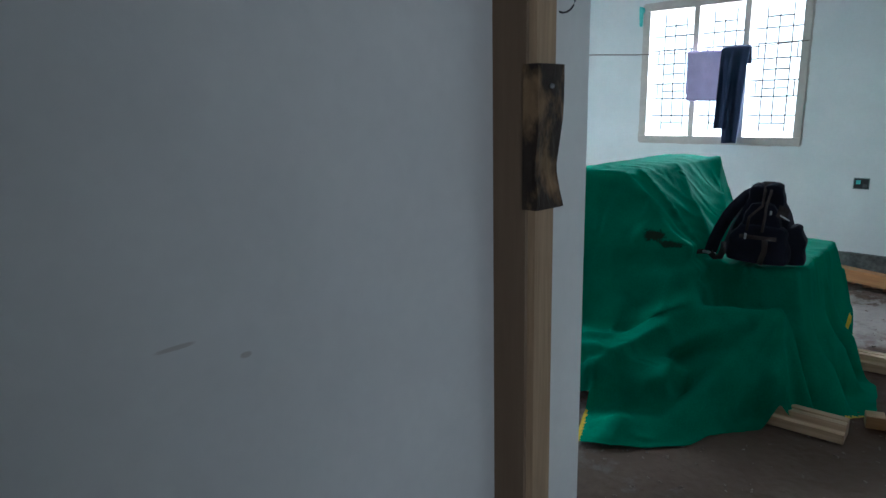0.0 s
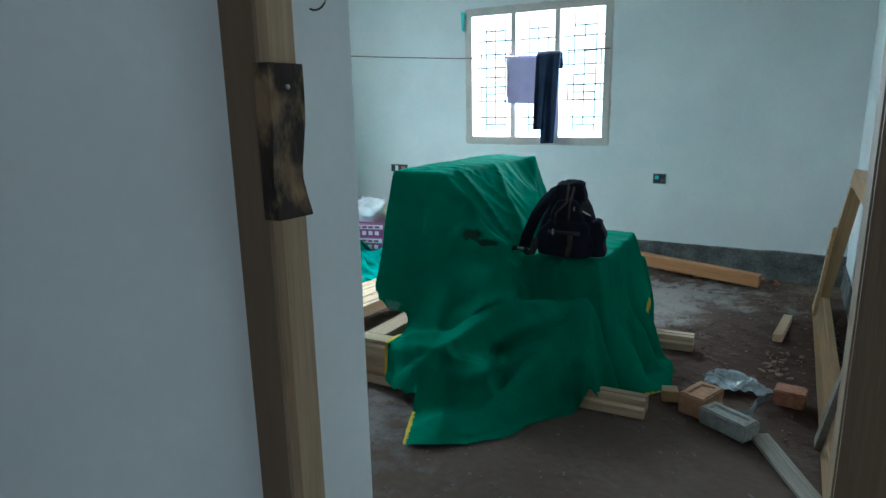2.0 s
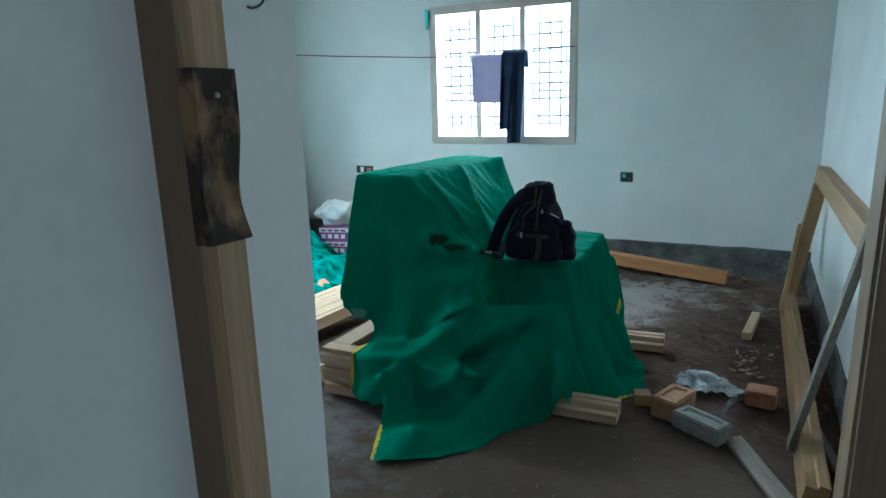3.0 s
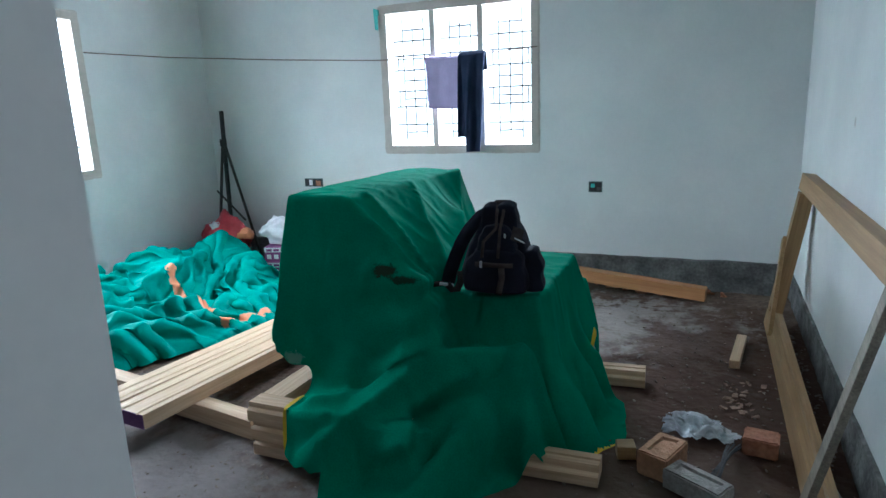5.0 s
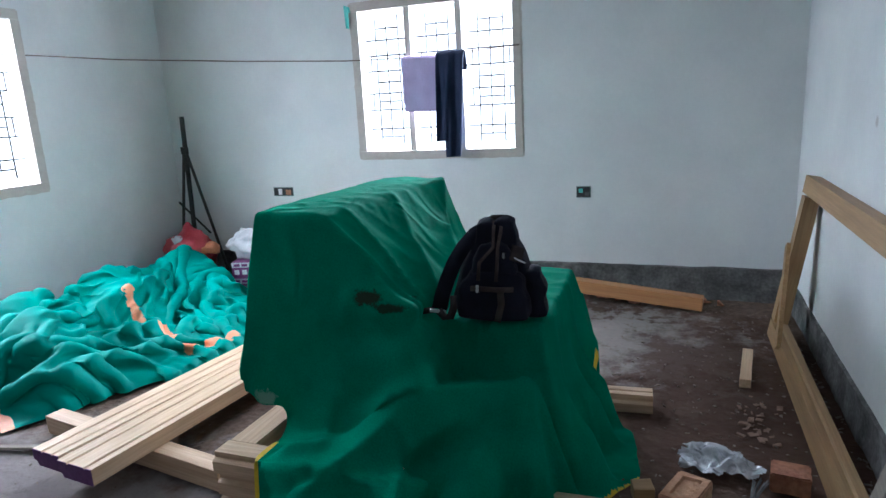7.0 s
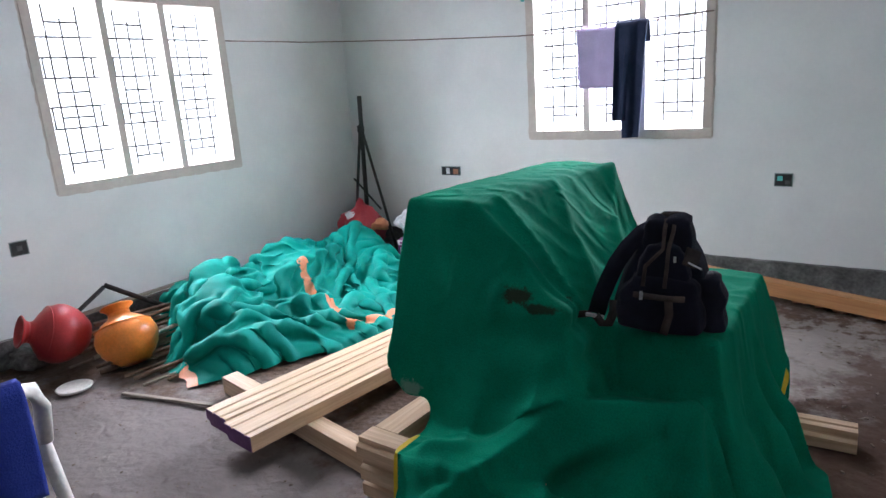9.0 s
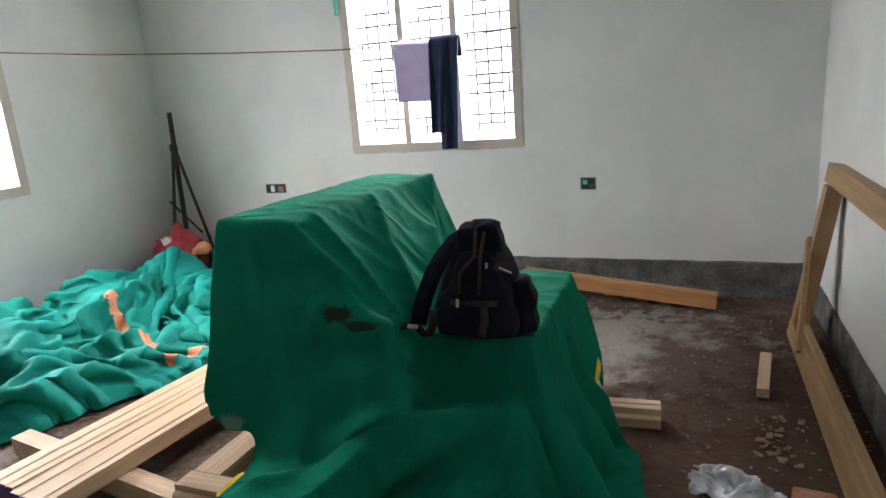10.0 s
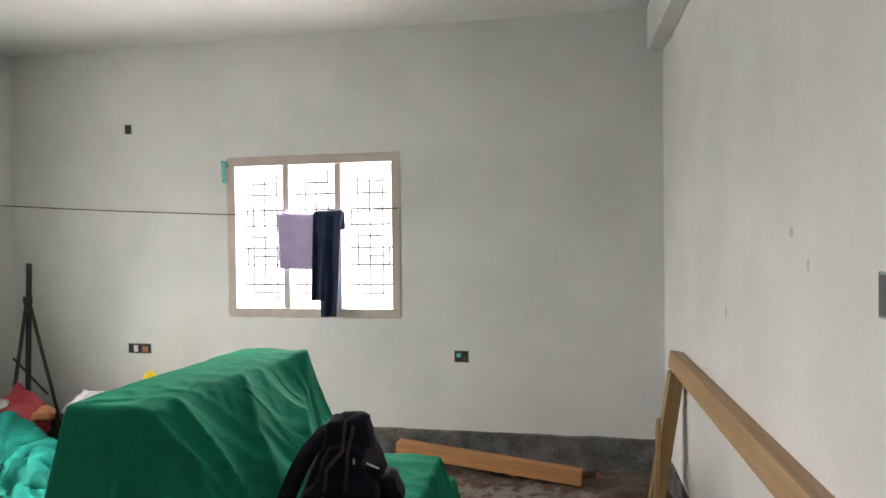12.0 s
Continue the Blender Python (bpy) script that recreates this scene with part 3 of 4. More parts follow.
def net_cover():
    """The net as a skin over what it covers: a tall stack, a lower box, a ledge before it and the joinery."""
    t = thing("net_cover", "green shade net draped over a stack of joinery", "net cover")
    step = 0.0105
    xs = np.concatenate([np.linspace(0.775, 0.862, 34), np.arange(0.872, 2.40, step)])
    ys = np.arange(2.18, 4.36, step)
    X, Y = np.meshgrid(xs, ys, indexing="ij")
    rn = np.vectorize(lambda a, b, c: 0.32 - abs(noise.noise(Vector((a, b, c)))))
    wave = np.vectorize(lambda a, b, c: noise.noise(Vector((a, b, c))))
    # tall stack: leaning front, slope down to the bag, upright left side
    xl = X - 0.045 * (Y - 3.12) + 0.006 * wave(Y * 5, 0 * Y, 3.3)
    bulge = 0.05 * wave(X * 2.6, Y * 0.6, 8.0)
    front = 1.066 - (3.118 - Y + 0.35 * bulge) / (0.27 + 0.05 * np.clip((X - 0.9) / 0.6, 0, 1))
    right = 1.070 - (0.90 + 1.6 * np.clip((Y - 3.80) / 0.3, 0, 1)) * (xl - 1.176)
    left = 1.066 - np.clip(0.842 - xl, -1, 1) * 36
    stack = smooth_min(smooth_min(smooth_min(np.full_like(X, 1.066) + 0.006 * (xl - 1.0), right, 0.03), front, 0.03), left, 0.03)
    stack = smooth_min(stack, 1.066 - (Y - 4.26) * 9, 0.03)
    stack = smooth_min(stack, 0.67 - (X - 1.56) * 3.2 - np.clip(Y - 4.0, 0, 1), 0.05)
    # lower box with pleats down its side
    pleat = np.abs(np.sin(12 * Y + 2.0 * wave(Y * 2.2, 0 * Y, 2.0) + 0.4)) ** 0.8
    fall = np.clip(X - 1.975 + 0.02 * (Y - 3.2), -1, 1)
    side = 0.645 - fall * 6.4 / (1 + 1.5 * pleat * np.clip(fall * 6, 0, 1))
    low = smooth_min(np.full_like(X, 0.645), side, 0.02)
    low = smooth_min(low, 0.645 - (3.185 - Y + 0.03 * wave(X * 7, Y * 3, 5.0)) * 8.0, 0.03)
    low = smooth_min(low, 0.645 - (Y - 4.03 + 0.03 * wave(X * 6, 0 * X, 1.0)) * 5, 0.04)
    # ledge, from which the net falls in a fan of folds
    d = (0.335 * X - 0.942 * Y) + 2.222
    fan = np.arctan2(3.16 - Y, X - 1.90)
    ripple = np.sin(8.5 * fan + 1.1 + 1.3 * wave(X * 3, Y * 3, 6.0))
    reach = np.interp(X, [1.2, 1.4, 1.6, 1.9, 2.1], [0.46, 0.36, 0.27, 0.19, 0.11])
    skirt = 0.468 * (1 - d / reach * (1 + 0.4 * ripple * np.clip(d * 6, 0, 1)))
    ledge = smooth_min(0.492 - 0.42 * np.clip(-d, 0, 0.16), skirt + 0.024, 0.010)
    ledge = smooth_min(ledge, 0.47 - (X - 1.945 - 0.28 * np.clip(3.02 - Y, 0, 1)) * 3.4 * (1 + 0.3 * ripple), 0.015)
    ledge = smooth_min(ledge, 0.468 - (1.59 - X) * (0.62 + 0.5 * np.clip(2.95 - Y, 0, 1)), 0.03)
    # joinery under the net's foot
    foot = smooth_min(np.full_like(X, 0.272), 0.272 - (2.668 - Y) * np.interp(X, [1.05, 1.3, 1.6], [10, 6, 4]) / (1 + 0.4 * np.sin(17 * X + 1)), 0.02)
    foot = smooth_min(foot, 0.272 - (X - 1.60) * 3, 0.05)
    H = smooth_max(smooth_max(stack, low, 0.025), smooth_max(ledge, foot, 0.03), 0.02)
    # cut outline of the net, which lies on the floor along its front
    wob = 0.014 * wave(X * 9, Y * 9, 1.0)
    hem = np.interp(X, [1.03, 1.17, 1.29, 1.31, 1.40, 1.47, 1.60, 1.78, 1.82, 1.92, 2.03, 2.20, 2.31, 2.33], [2.645, 2.60, 2.575, 2.46, 2.25, 2.27, 2.35, 2.51, 2.66, 2.79, 2.92, 3.12, 3.29, 3.70]) + wob
    rim = np.interp(Y, [3.30, 3.40, 3.68, 3.76, 4.36], [2.36, 2.31, 2.27, 2.10, 2.05]) + wob
    H = np.where((X > 1.10) & (Y < 3.6), smooth_min(H, 0.01 + np.clip(Y - hem, 0, 9) * 7, 0.01), H)
    H = np.where(Y < 3.72, smooth_min(H, 0.01 + np.clip(rim - X, 0, 9) * 6, 0.01), H)
    H = smooth_max(H, 0.004 + 0.016 * np.clip(rn(X * 7 + 2 * Y, Y * 11, 4.0) + 0.1, 0, 1), 0.05) - 0.008
    P = np.stack([X, Y, H], 2)
    P = soften(P, 0.3, 1)
    # creases that run together at the bag, single folds and slack ripples
    N = np.cross(np.gradient(P, axis=0), np.gradient(P, axis=1))
    N /= np.maximum(np.linalg.norm(N, axis=2, keepdims=True), 1e-9)
    x, y, z = P[..., 0], P[..., 1], P[..., 2]
    ang = np.arctan2(y - 3.10, 1.72 - x)
    on_slope = np.clip((z - 0.64) / 0.1, 0, 1) * np.clip((1.09 - z) / 0.05, 0, 1) * np.clip((x - 1.10) / 0.10, 0, 1) * np.clip((y - 3.04) / 0.1, 0, 1)
    lift = 0.036 * (0.5 - np.abs(np.sin(8.5 * ang + 0.9 * np.sin(5 * ang) + 0.5 * wave(x * 4, y * 4, 2.0))) ** 0.6) * on_slope
    away = np.hypot(x - 1.70, z - 0.68)
    pulled = np.exp(-((y - 3.06) / 0.14) ** 2) * np.clip((z - 0.45) * 6, 0, 1) * np.clip(1.0 - away / 0.75, 0, 1) * np.clip((1.02 - z) * 6, 0, 1)
    lift += 0.022 * pulled * np.sin(11 * np.arctan2(z - 0.70, 1.74 - x) + 0.5)
    folds = [(np.array(a), np.array(b), w, h) for a, b, w, h in (
        ((1.94, 3.05, 0.47), (1.84, 2.74, 0.06), 0.030, 0.022),
        ((1.58, 2.95, 0.46), (1.16, 2.74, 0.27), 0.040, 0.030),
        ((1.88, 2.96, 0.40), (1.36, 2.68, 0.13), 0.032, -0.030),
        ((1.78, 2.90, 0.36), (1.48, 2.64, 0.06), 0.030, 0.028),
        ((1.95, 3.17, 0.62), (1.56, 3.02, 0.52), 0.026, 0.026),
        ((1.90, 3.13, 0.52), (1.60, 3.02, 0.47), 0.022, -0.020),
        ((1.45, 2.78, 0.28), (1.12, 2.66, 0.17), 0.026, -0.006),
        ((1.60, 2.76, 0.20), (1.20, 2.64, 0.08), 0.024, 0.022))]
    for a, b, w, h in folds:
        k = np.clip(((P - a) @ (b - a)) / ((b - a) @ (b - a)), 0, 1)
        r = np.linalg.norm(P - a - k[..., None] * (b - a), axis=2) / w
        lift += 1.9 * h * np.exp(-r * r) * (0.3 + 0.7 * np.sin(np.pi * (0.15 + 0.7 * k)))
    up = np.abs(N[..., 2])
    lift += np.where(z > 0.9, 0.010, 0.020) * rn(x * 3.0, y * 9 - x * 2, 3.0) * up * np.clip(z * 8, 0, 1)
    lift += 0.045 * rn(x * 3.6 + z, y * 3.6, z * 1.6) * (1 - up) * np.clip((0.98 - z) * 3, 0, 1) * np.clip(z * 6, 0, 1)
    # slack swags across the foot of the net
    swag = np.clip((0.47 - z) * 6, 0, 1) * np.clip((3.05 - y) * 8, 0, 1) * np.clip(z * 6, 0, 1)
    across = z - 0.33 * (x - 1.0) - 0.55 * (y - 2.7)
    lift += 0.075 * swag * (rn(x * 1.6 + 4, across * 9, 7.0) - 0.12)
    P = P + N * lift[..., None]
    P[..., 2] = np.maximum(P[..., 2], 0.006)
    on_wood = (x > 0.85) & (x < 1.60) & (y > 2.685) & (y < 2.83)
    P[..., 2] = np.where(on_wood, np.maximum(P[..., 2], 0.254), P[..., 2])
    z = P[..., 2]
    low_left = np.where(Y > 3.30, 0.50, 0.30) + 0.5 * wob + np.clip(0.92 - X, 0, 1)
    alive = (Y > hem) & (X < rim) & ~((X < 1.035) & (z < low_left)) & ~((X < 1.035) & (Y < 2.86))
    P = even_edge(P, alive)
    strips = [(X < 1.056) & (Y < 2.83),
              near_line(X, Y, (1.305, 2.48), (1.40, 2.24), 0.017),
              near_line(X, Y, (2.20, 3.14), (2.31, 3.31), 0.014),
              near_line(X, Y, (2.09, 3.78), (2.08, 3.90), 0.018),
              (X < 0.86) & (Y > 3.30) & (z < 0.545)]
    any_strip = np.any(strips, axis=0)
    part("net", sheet_mesh(P, alive, lambda i, j: not any_strip[i, j]), NET, t, smooth=True)
    for mask in strips:
        part("border", sheet_mesh(P, alive, lambda i, j: bool(mask[i, j])), YELLOW, t, "bright yellow woven border", smooth=True)
    return t


net_cover()


def joinery_stack():
    """Stacked door frames whose corner shows from under the net."""
    z = 0.006
    for k in range(3):
        h = 0.078
        dx, dy = (0.0, 0.012, -0.004)[k], (0.01, -0.006, 0.0)[k]
        t = thing("stacked_door_frame", "pale wooden door frame lying in a stack under the net", "door frame", "stacked door frames")
        m = along((0.855 + dx, 2.70 + dy, z), (1.575 + dx, 2.70 + dy, z))
        part("leg", extrude_profile([(0, 0), (0.10, 0), (0.10, h), (0.018, h), (0.018, h * 0.72), (0.006, h * 0.66), (0, h * 0.6)], 0, 0.72), WOOD, t, m=m)
        m = along((0.97 + dx, 2.802 + dy, z), (0.99 + dx, 4.1, z))
        part("head", extrude_profile([(-0.002, 0), (0.108, 0), (0.108, h), (-0.002, h)], 0, 1.28), WOOD, t, m=m)
        z += h + 0.0015


joinery_stack()


def backpack(m):
    t = thing("backpack", "dark navy worn backpack with hanging straps on the covered stack", "backpack", m=m)

    def shell(w, d, h, seed, taper=0.55, lean_y=0.0):
        bm = bmesh.new()
        bmesh.ops.create_cube(bm, size=1.0)
        bmesh.ops.subdivide_edges(bm, edges=bm.edges[:], cuts=9, use_grid_fill=True)
        for v in bm.verts:
            p = v.co.copy()
            c = p.normalized() * 0.62
            p = p.lerp(c, 0.42)
            zz = p.z + 0.5
            k = 1 - (1 - taper) * max(0.0, min(1.0, zz)) ** 1.6
            f = 0.05 * noise.fractal(Vector((p.x * 4, p.y * 4, p.z * 5 + seed)), 1.0, 2.0, 4)
            v.co = Vector((p.x * w * k * (1 + f) + 0.02 * noise.noise(Vector((0, seed, p.z * 4))), p.y * d * (1 - 0.25 * zz) * (1 + f) + lean_y * zz, max(0.0, zz + 0.0) * h * (1 + 0.3 * f)))
        return bm
    for nm, bm, mt, loc, lab in (
            ("body", shell(0.31, 0.22, 0.375, 1.0, 0.34, 0.03), NAVY, (0, 0, 0), ""),
            ("top_lobe", shell(0.085, 0.13, 0.20, 2.0, 0.8, 0.0), NAVY, (-0.035, -0.01, 0.195), "navy padded ridge beside the zip"),
            ("top_lobe", shell(0.10, 0.14, 0.215, 3.0, 0.75, 0.0), NAVY, (0.035, -0.005, 0.19), "taller navy padded ridge beside the zip"),
            ("front_pocket", shell(0.27, 0.13, 0.20, 4.0, 0.72, 0.02), NAVY, (0.0, -0.095, 0.004), "navy bulging front pocket"),
            ("upper_pocket", shell(0.17, 0.10, 0.16, 6.0, 0.6, 0.02), NAVY, (0.0, -0.075, 0.15), "navy upper pocket under the zips"),
            ("side_pocket", shell(0.10, 0.15, 0.20, 7.0, 0.55, 0.0), NAVY, (0.145, -0.02, 0.004), "sagging navy side pocket")):
        ob = part(nm, bm, mt, t, lab, Matrix.Translation(loc), smooth=True)
        sub = ob.modifiers.new("smooth", "SUBSURF")
        sub.levels = sub.render_levels = 1

    def strap(name, pts, w, th, mt, lab=""):
        bm = bmesh.new()
        rows = []
        pts = [Vector(p) for p in pts]
        for i, p in enumerate(pts):
            d = (pts[min(i + 1, len(pts) - 1)] - pts[max(i - 1, 0)]).normalized()
            s = d.cross(Vector((0, -1, 0.15))).normalized()
            u = d.cross(s).normalized()
            rows.append([bm.verts.new(p + s * a * w / 2 + u * b * th / 2) for a, b in ((-1, -1), (1, -1), (1, 1), (-1, 1))])
        for a, b in zip(rows, rows[1:]):
            for k in range(4):
                bm.faces.new((a[k], a[(k + 1) % 4], b[(k + 1) % 4], b[k]))
        bm.faces.new(rows[0])
        bm.faces.new(rows[-1][::-1])
        bmesh.ops.recalc_face_normals(bm, faces=bm.faces)
        return part(name, bm, mt, t, lab, smooth=True)
    strap("shoulder_strap", [(-0.035, -0.02, 0.365), (-0.075, -0.035, 0.34), (-0.115, -0.05, 0.285), (-0.148, -0.06, 0.22), (-0.172, -0.065, 0.15), (-0.190, -0.075, 0.085), (-0.200, -0.085, 0.025)], 0.055, 0.026, NAVY, "padded black shoulder strap")
    part("strap_ring", box(-0.03, 0.03, -0.008, 0.008, 0, 0.012, 0.003), STEEL, t, "dull metal strap adjuster", pose(-0.205, -0.10, 0.012, 0, 8, 15))
    strap("loose_strap", [(-0.215, -0.09, 0.02), (-0.26, -0.10, 0.014), (-0.31, -0.115, 0.018), (-0.35, -0.14, 0.004), (-0.375, -0.16, -0.01)], 0.025, 0.005, BLACKWEB, "thin hanging webbing strap")
    strap("loose_strap", [(-0.20, -0.10, 0.02), (-0.175, -0.13, 0.006), (-0.15, -0.14, 0.012), (-0.14, -0.12, 0.05), (-0.145, -0.09, 0.085)], 0.03, 0.005, BLACKWEB, "looped webbing strap end")
    strap("carry_loop", [(-0.04, 0.0, 0.375), (-0.015, -0.005, 0.402), (0.02, -0.005, 0.405), (0.045, 0.0, 0.375)], 0.024, 0.012, BLACKWEB, "black carry loop")
    strap("compression_strap", [(-0.075, -0.165, 0.145), (-0.03, -0.177, 0.148), (0.03, -0.177, 0.148), (0.075, -0.16, 0.146)], 0.020, 0.006, WEBTAN)
    strap("centre_strap", [(0.03, -0.172, 0.14), (0.036, -0.182, 0.09), (0.028, -0.176, 0.045), (0.022, -0.155, 0.008)], 0.024, 0.006, WEBTAN)
    for x0, x1 in ((-0.052, -0.006), (0.012, 0.02)):
        strap("zip_track", [(x0, -0.140, 0.17), (x0 + 0.002, -0.128, 0.24), (x1 * 0.6, -0.10, 0.30), (x1, -0.072, 0.36), (x1, -0.04, 0.395)], 0.012, 0.006, WEBTAN)
    part("zip_slider", box(-0.005, 0.005, -0.005, 0.0, 0, 0.030, 0.0015), STEEL, t, "steel zip slider", pose(-0.05, -0.180, 0.135))
    part("zip_slider", box(-0.004, 0.004, -0.004, 0.0, 0, 0.022, 0.0012), STEEL, t, "steel zip slider", pose(0.035, -0.118, 0.262, 15, 0, 0))
    part("badge", box(-0.026, 0.026, -0.004, 0.004, -0.032, 0.032, 0.003), BLACKWEB, t, "small grey zipped patch pocket", pose(0.080, -0.076, 0.270, -22, 24, 30))
    part("badge_trim", box(-0.026, 0.026, -0.007, -0.0045, -0.003, 0.003, 0.001), STEEL, t, "pale piping", pose(0.088, -0.085, 0.245, -22, 30, 30))
    return t


pack = backpack(pose(1.775, 3.27, 0.662, 0, 3, 10))
pack.scale = (1.0, 0.95, 0.89)


# ---- boards, sleepers, sticks ----
def moulded_board(p, q, w, h, flip=1):
    t = thing("moulded_board", "planed pale timber board with moulded grooves and purple-painted end", "timber board", "moulded boards", m=along(p, q))
    L = (Vector(q) - Vector(p)).length
    prof = [(-w / 2, 0.0), (w / 2 - 0.03, 0), (w / 2 - 0.022, h * 0.25), (w / 2, h * 0.35), (w / 2, h), (w / 2 - 0.055, h), (w / 2 - 0.058, h - 0.007), (w / 2 - 0.066, h - 0.007), (w / 2 - 0.069, h),
            (-w / 2 + 0.045, h), (-w / 2 + 0.042, h - 0.006), (-w / 2 + 0.034, h - 0.006), (-w / 2 + 0.031, h), (-w / 2, h)]
    prof = [(y * flip, z) for y, z in prof][::flip]
    part("board", extrude_profile(prof, 0.0015, L), WOOD, t)
    part("painted_end", extrude_profile(prof, -0.0015, 0.0012), PURPLE, t, "purple painted end grain")
    return t


moulded_board((0.075, 2.64, 0.096), (0.255, 4.20, 0.096), 0.165, 0.068)
moulded_board((0.275, 2.60, 0.096), (0.43, 4.15, 0.096), 0.20, 0.068)
bar("timber_sleeper", (-0.36, 3.02, 0.004), (0.78, 2.84, 0.004), 0.085, 0.09, WOOD, "square pale timber sleeper under the boards", "timber")
bar("thin_lath", (-0.85, 2.70, 0.002), (-0.22, 2.88, 0.002), 0.028, 0.014, GREYWOOD, "thin weathered lath lying on the floor", "lath")

bar("hardwood_beam", (1.335, 5.60, 0.083), (2.60, 5.43, 0.002), 0.10, 0.092, ORANGEWOOD, "orange hardwood beam on the floor by the wall", "timber beam")


def grooved_offcut(p, q, w, h, label):
    L = (Vector(q) - Vector(p)).length
    prof = [(-w / 2, 0), (w / 2, 0), (w / 2, h * 0.8), (w / 2 - 0.012, h), (w * 0.12, h), (w * 0.10, h - 0.008), (w * 0.02, h - 0.008), (0, h), (-w / 2 + 0.03, h), (-w / 2 + 0.026, h * 0.62), (-w / 2, h * 0.55)]
    bm = extrude_profile(prof, 0, L)
    return tagged(part("timber_offcut", bm, WOOD, m=along(p, q)), label, "timber offcut", "timber offcuts")


grooved_offcut((1.86, 2.99, 0.003), (2.255, 3.00, 0.003), 0.125, 0.075, "pale moulded timber offcut beside the net")
grooved_offcut((2.05, 3.90, 0.003), (2.335, 3.92, 0.003), 0.125, 0.075, "pale grooved timber offcut sticking out from the net")
bar("wood_cube", (2.29, 3.19, 0.003), (2.36, 3.21, 0.003), 0.07, 0.055, WOODY, "small sawn wood cube on the floor", "wood offcut")
bar("short_stick", (2.755, 4.24, 0.003), (2.805, 4.66, 0.003), 0.05, 0.045, WOOD, "short sawn stick on the floor", "stick")
bar("grey_plank", (2.72, 3.00, 0.003), (2.98, 2.44, 0.003), 0.075, 0.02, GREYWOOD, "weathered grey plank with nail holes on the floor", "plank")


def loose_door_frame():
    """A door frame without its sill, on its side against the wall."""
    t = thing("loose_door_frame", "new yellow teak door frame on its side against the wall", "door frame")
    # local x runs along the frame, z up in its plane, y towards the wall; it leans back on the wall
    lean_back = pose(2.945, 5.05, 0.004, 0, 0, -90) @ pose(0, 0, 0, -8.7, 0, 0)
    F, T = 0.11, 0.075
    rebate = [(0, 0), (T, 0), (T, F), (T * 0.55, F), (T * 0.5, F * 0.86), (0, F * 0.86)]
    part("leg", extrude_profile(rebate, 0, 2.45), WOODY, t, m=lean_back)
    top = [(y, 0.955 - z) for y, z in rebate][::-1]
    part("leg", extrude_profile(top, 0, 2.28), WOODY, t, m=lean_back)
    part("tarred_end", box(2.2805, 2.31, 0, T, 0.955 - F, 0.955, 0.002), DARKBLOCK, t, "tarred end of the frame", lean_back)
    head = extrude_profile([(0, -F), (T, -F), (T, 0), (T * 0.5, 0), (T * 0.5, -0.015), (0, -0.015)], F + 0.0005, 0.955 - F - 0.0005)
    part("head", head, WOODY, t, m=lean_back @ Matrix(((0, 0, -1, 0), (0, 1, 0, 0), (1, 0, 0, 0), (0, 0, 0, 1))))
    part("brace", box(-0.025, 0.025, -0.0225, -0.0005, 0, 0.62, 0.002), WOODY, t, "thin diagonal corner brace", lean_back @ pose(0.42, 0, 0.07, 0, -38, 0))
    part("batten", box(-0.034, 0.034, -0.0265, -0.0005, 0, 0.985, 0.003, 0.002), GREYWOOD, t, "grey weathered batten nailed across", lean_back @ pose(2.05, 0, 0.02, 0, 13, 0))
    return t


loose_door_frame()
bar("floor_batten", (3.0, 3.42, 0.003), (3.09, 2.9, 0.003), 0.035, 0.025, GREYWOOD, "thin brown batten on the floor along the wall", "batten")


def brick(name, m, L, W, H, material, label, frog=True):
    bm = bmesh.new()
    add_box(bm, -L / 2, L / 2, -W / 2, W / 2, 0, H)
    bmesh.ops.bevel(bm, geom=bm.edges[:], offset=0.006, segments=2, affect="EDGES")
    if frog:
        top = max(bm.faces, key=lambda f: f.calc_center_median().z + f.calc_area())
        r = bmesh.ops.inset_region(bm, faces=[top], thickness=0.03)
        r2 = bmesh.ops.inset_region(bm, faces=[top], thickness=0.008)
        for v in top.verts:
            v.co.z -= 0.009
    bmesh.ops.subdivide_edges(bm, edges=[e for e in bm.edges if e.calc_length() > 0.05], cuts=3, use_grid_fill=True)
    for v in bm.verts:
        v.co += 0.003 * noise.noise_vector(v.co * 40)
    ob = part(name, bm, material, m=m)
    return tagged(ob, label, "brick")


brick("ash_brick", pose(2.60, 3.01, 0.004, 0, 0, -32), 0.225, 0.105, 0.078, FLYASH, "grey ash brick with a frog on the floor")
brick("orange_brick", pose(2.47, 3.15, 0.004, 0, 0, 68), 0.19, 0.12, 0.10, ORANGEBRICK, "pale orange brick on the floor")
brick("red_brick", pose(1.45, 5.56, 0.002, 0, 0, 80), 0.20, 0.10, 0.072, CLAY, "red brick propping the end of the beam", False)
brick("broken_brick", pose(2.83, 3.40, 0.004, 0, 0, -8), 0.13, 0.11, 0.075, CLAY, "broken red brick on the floor", False)


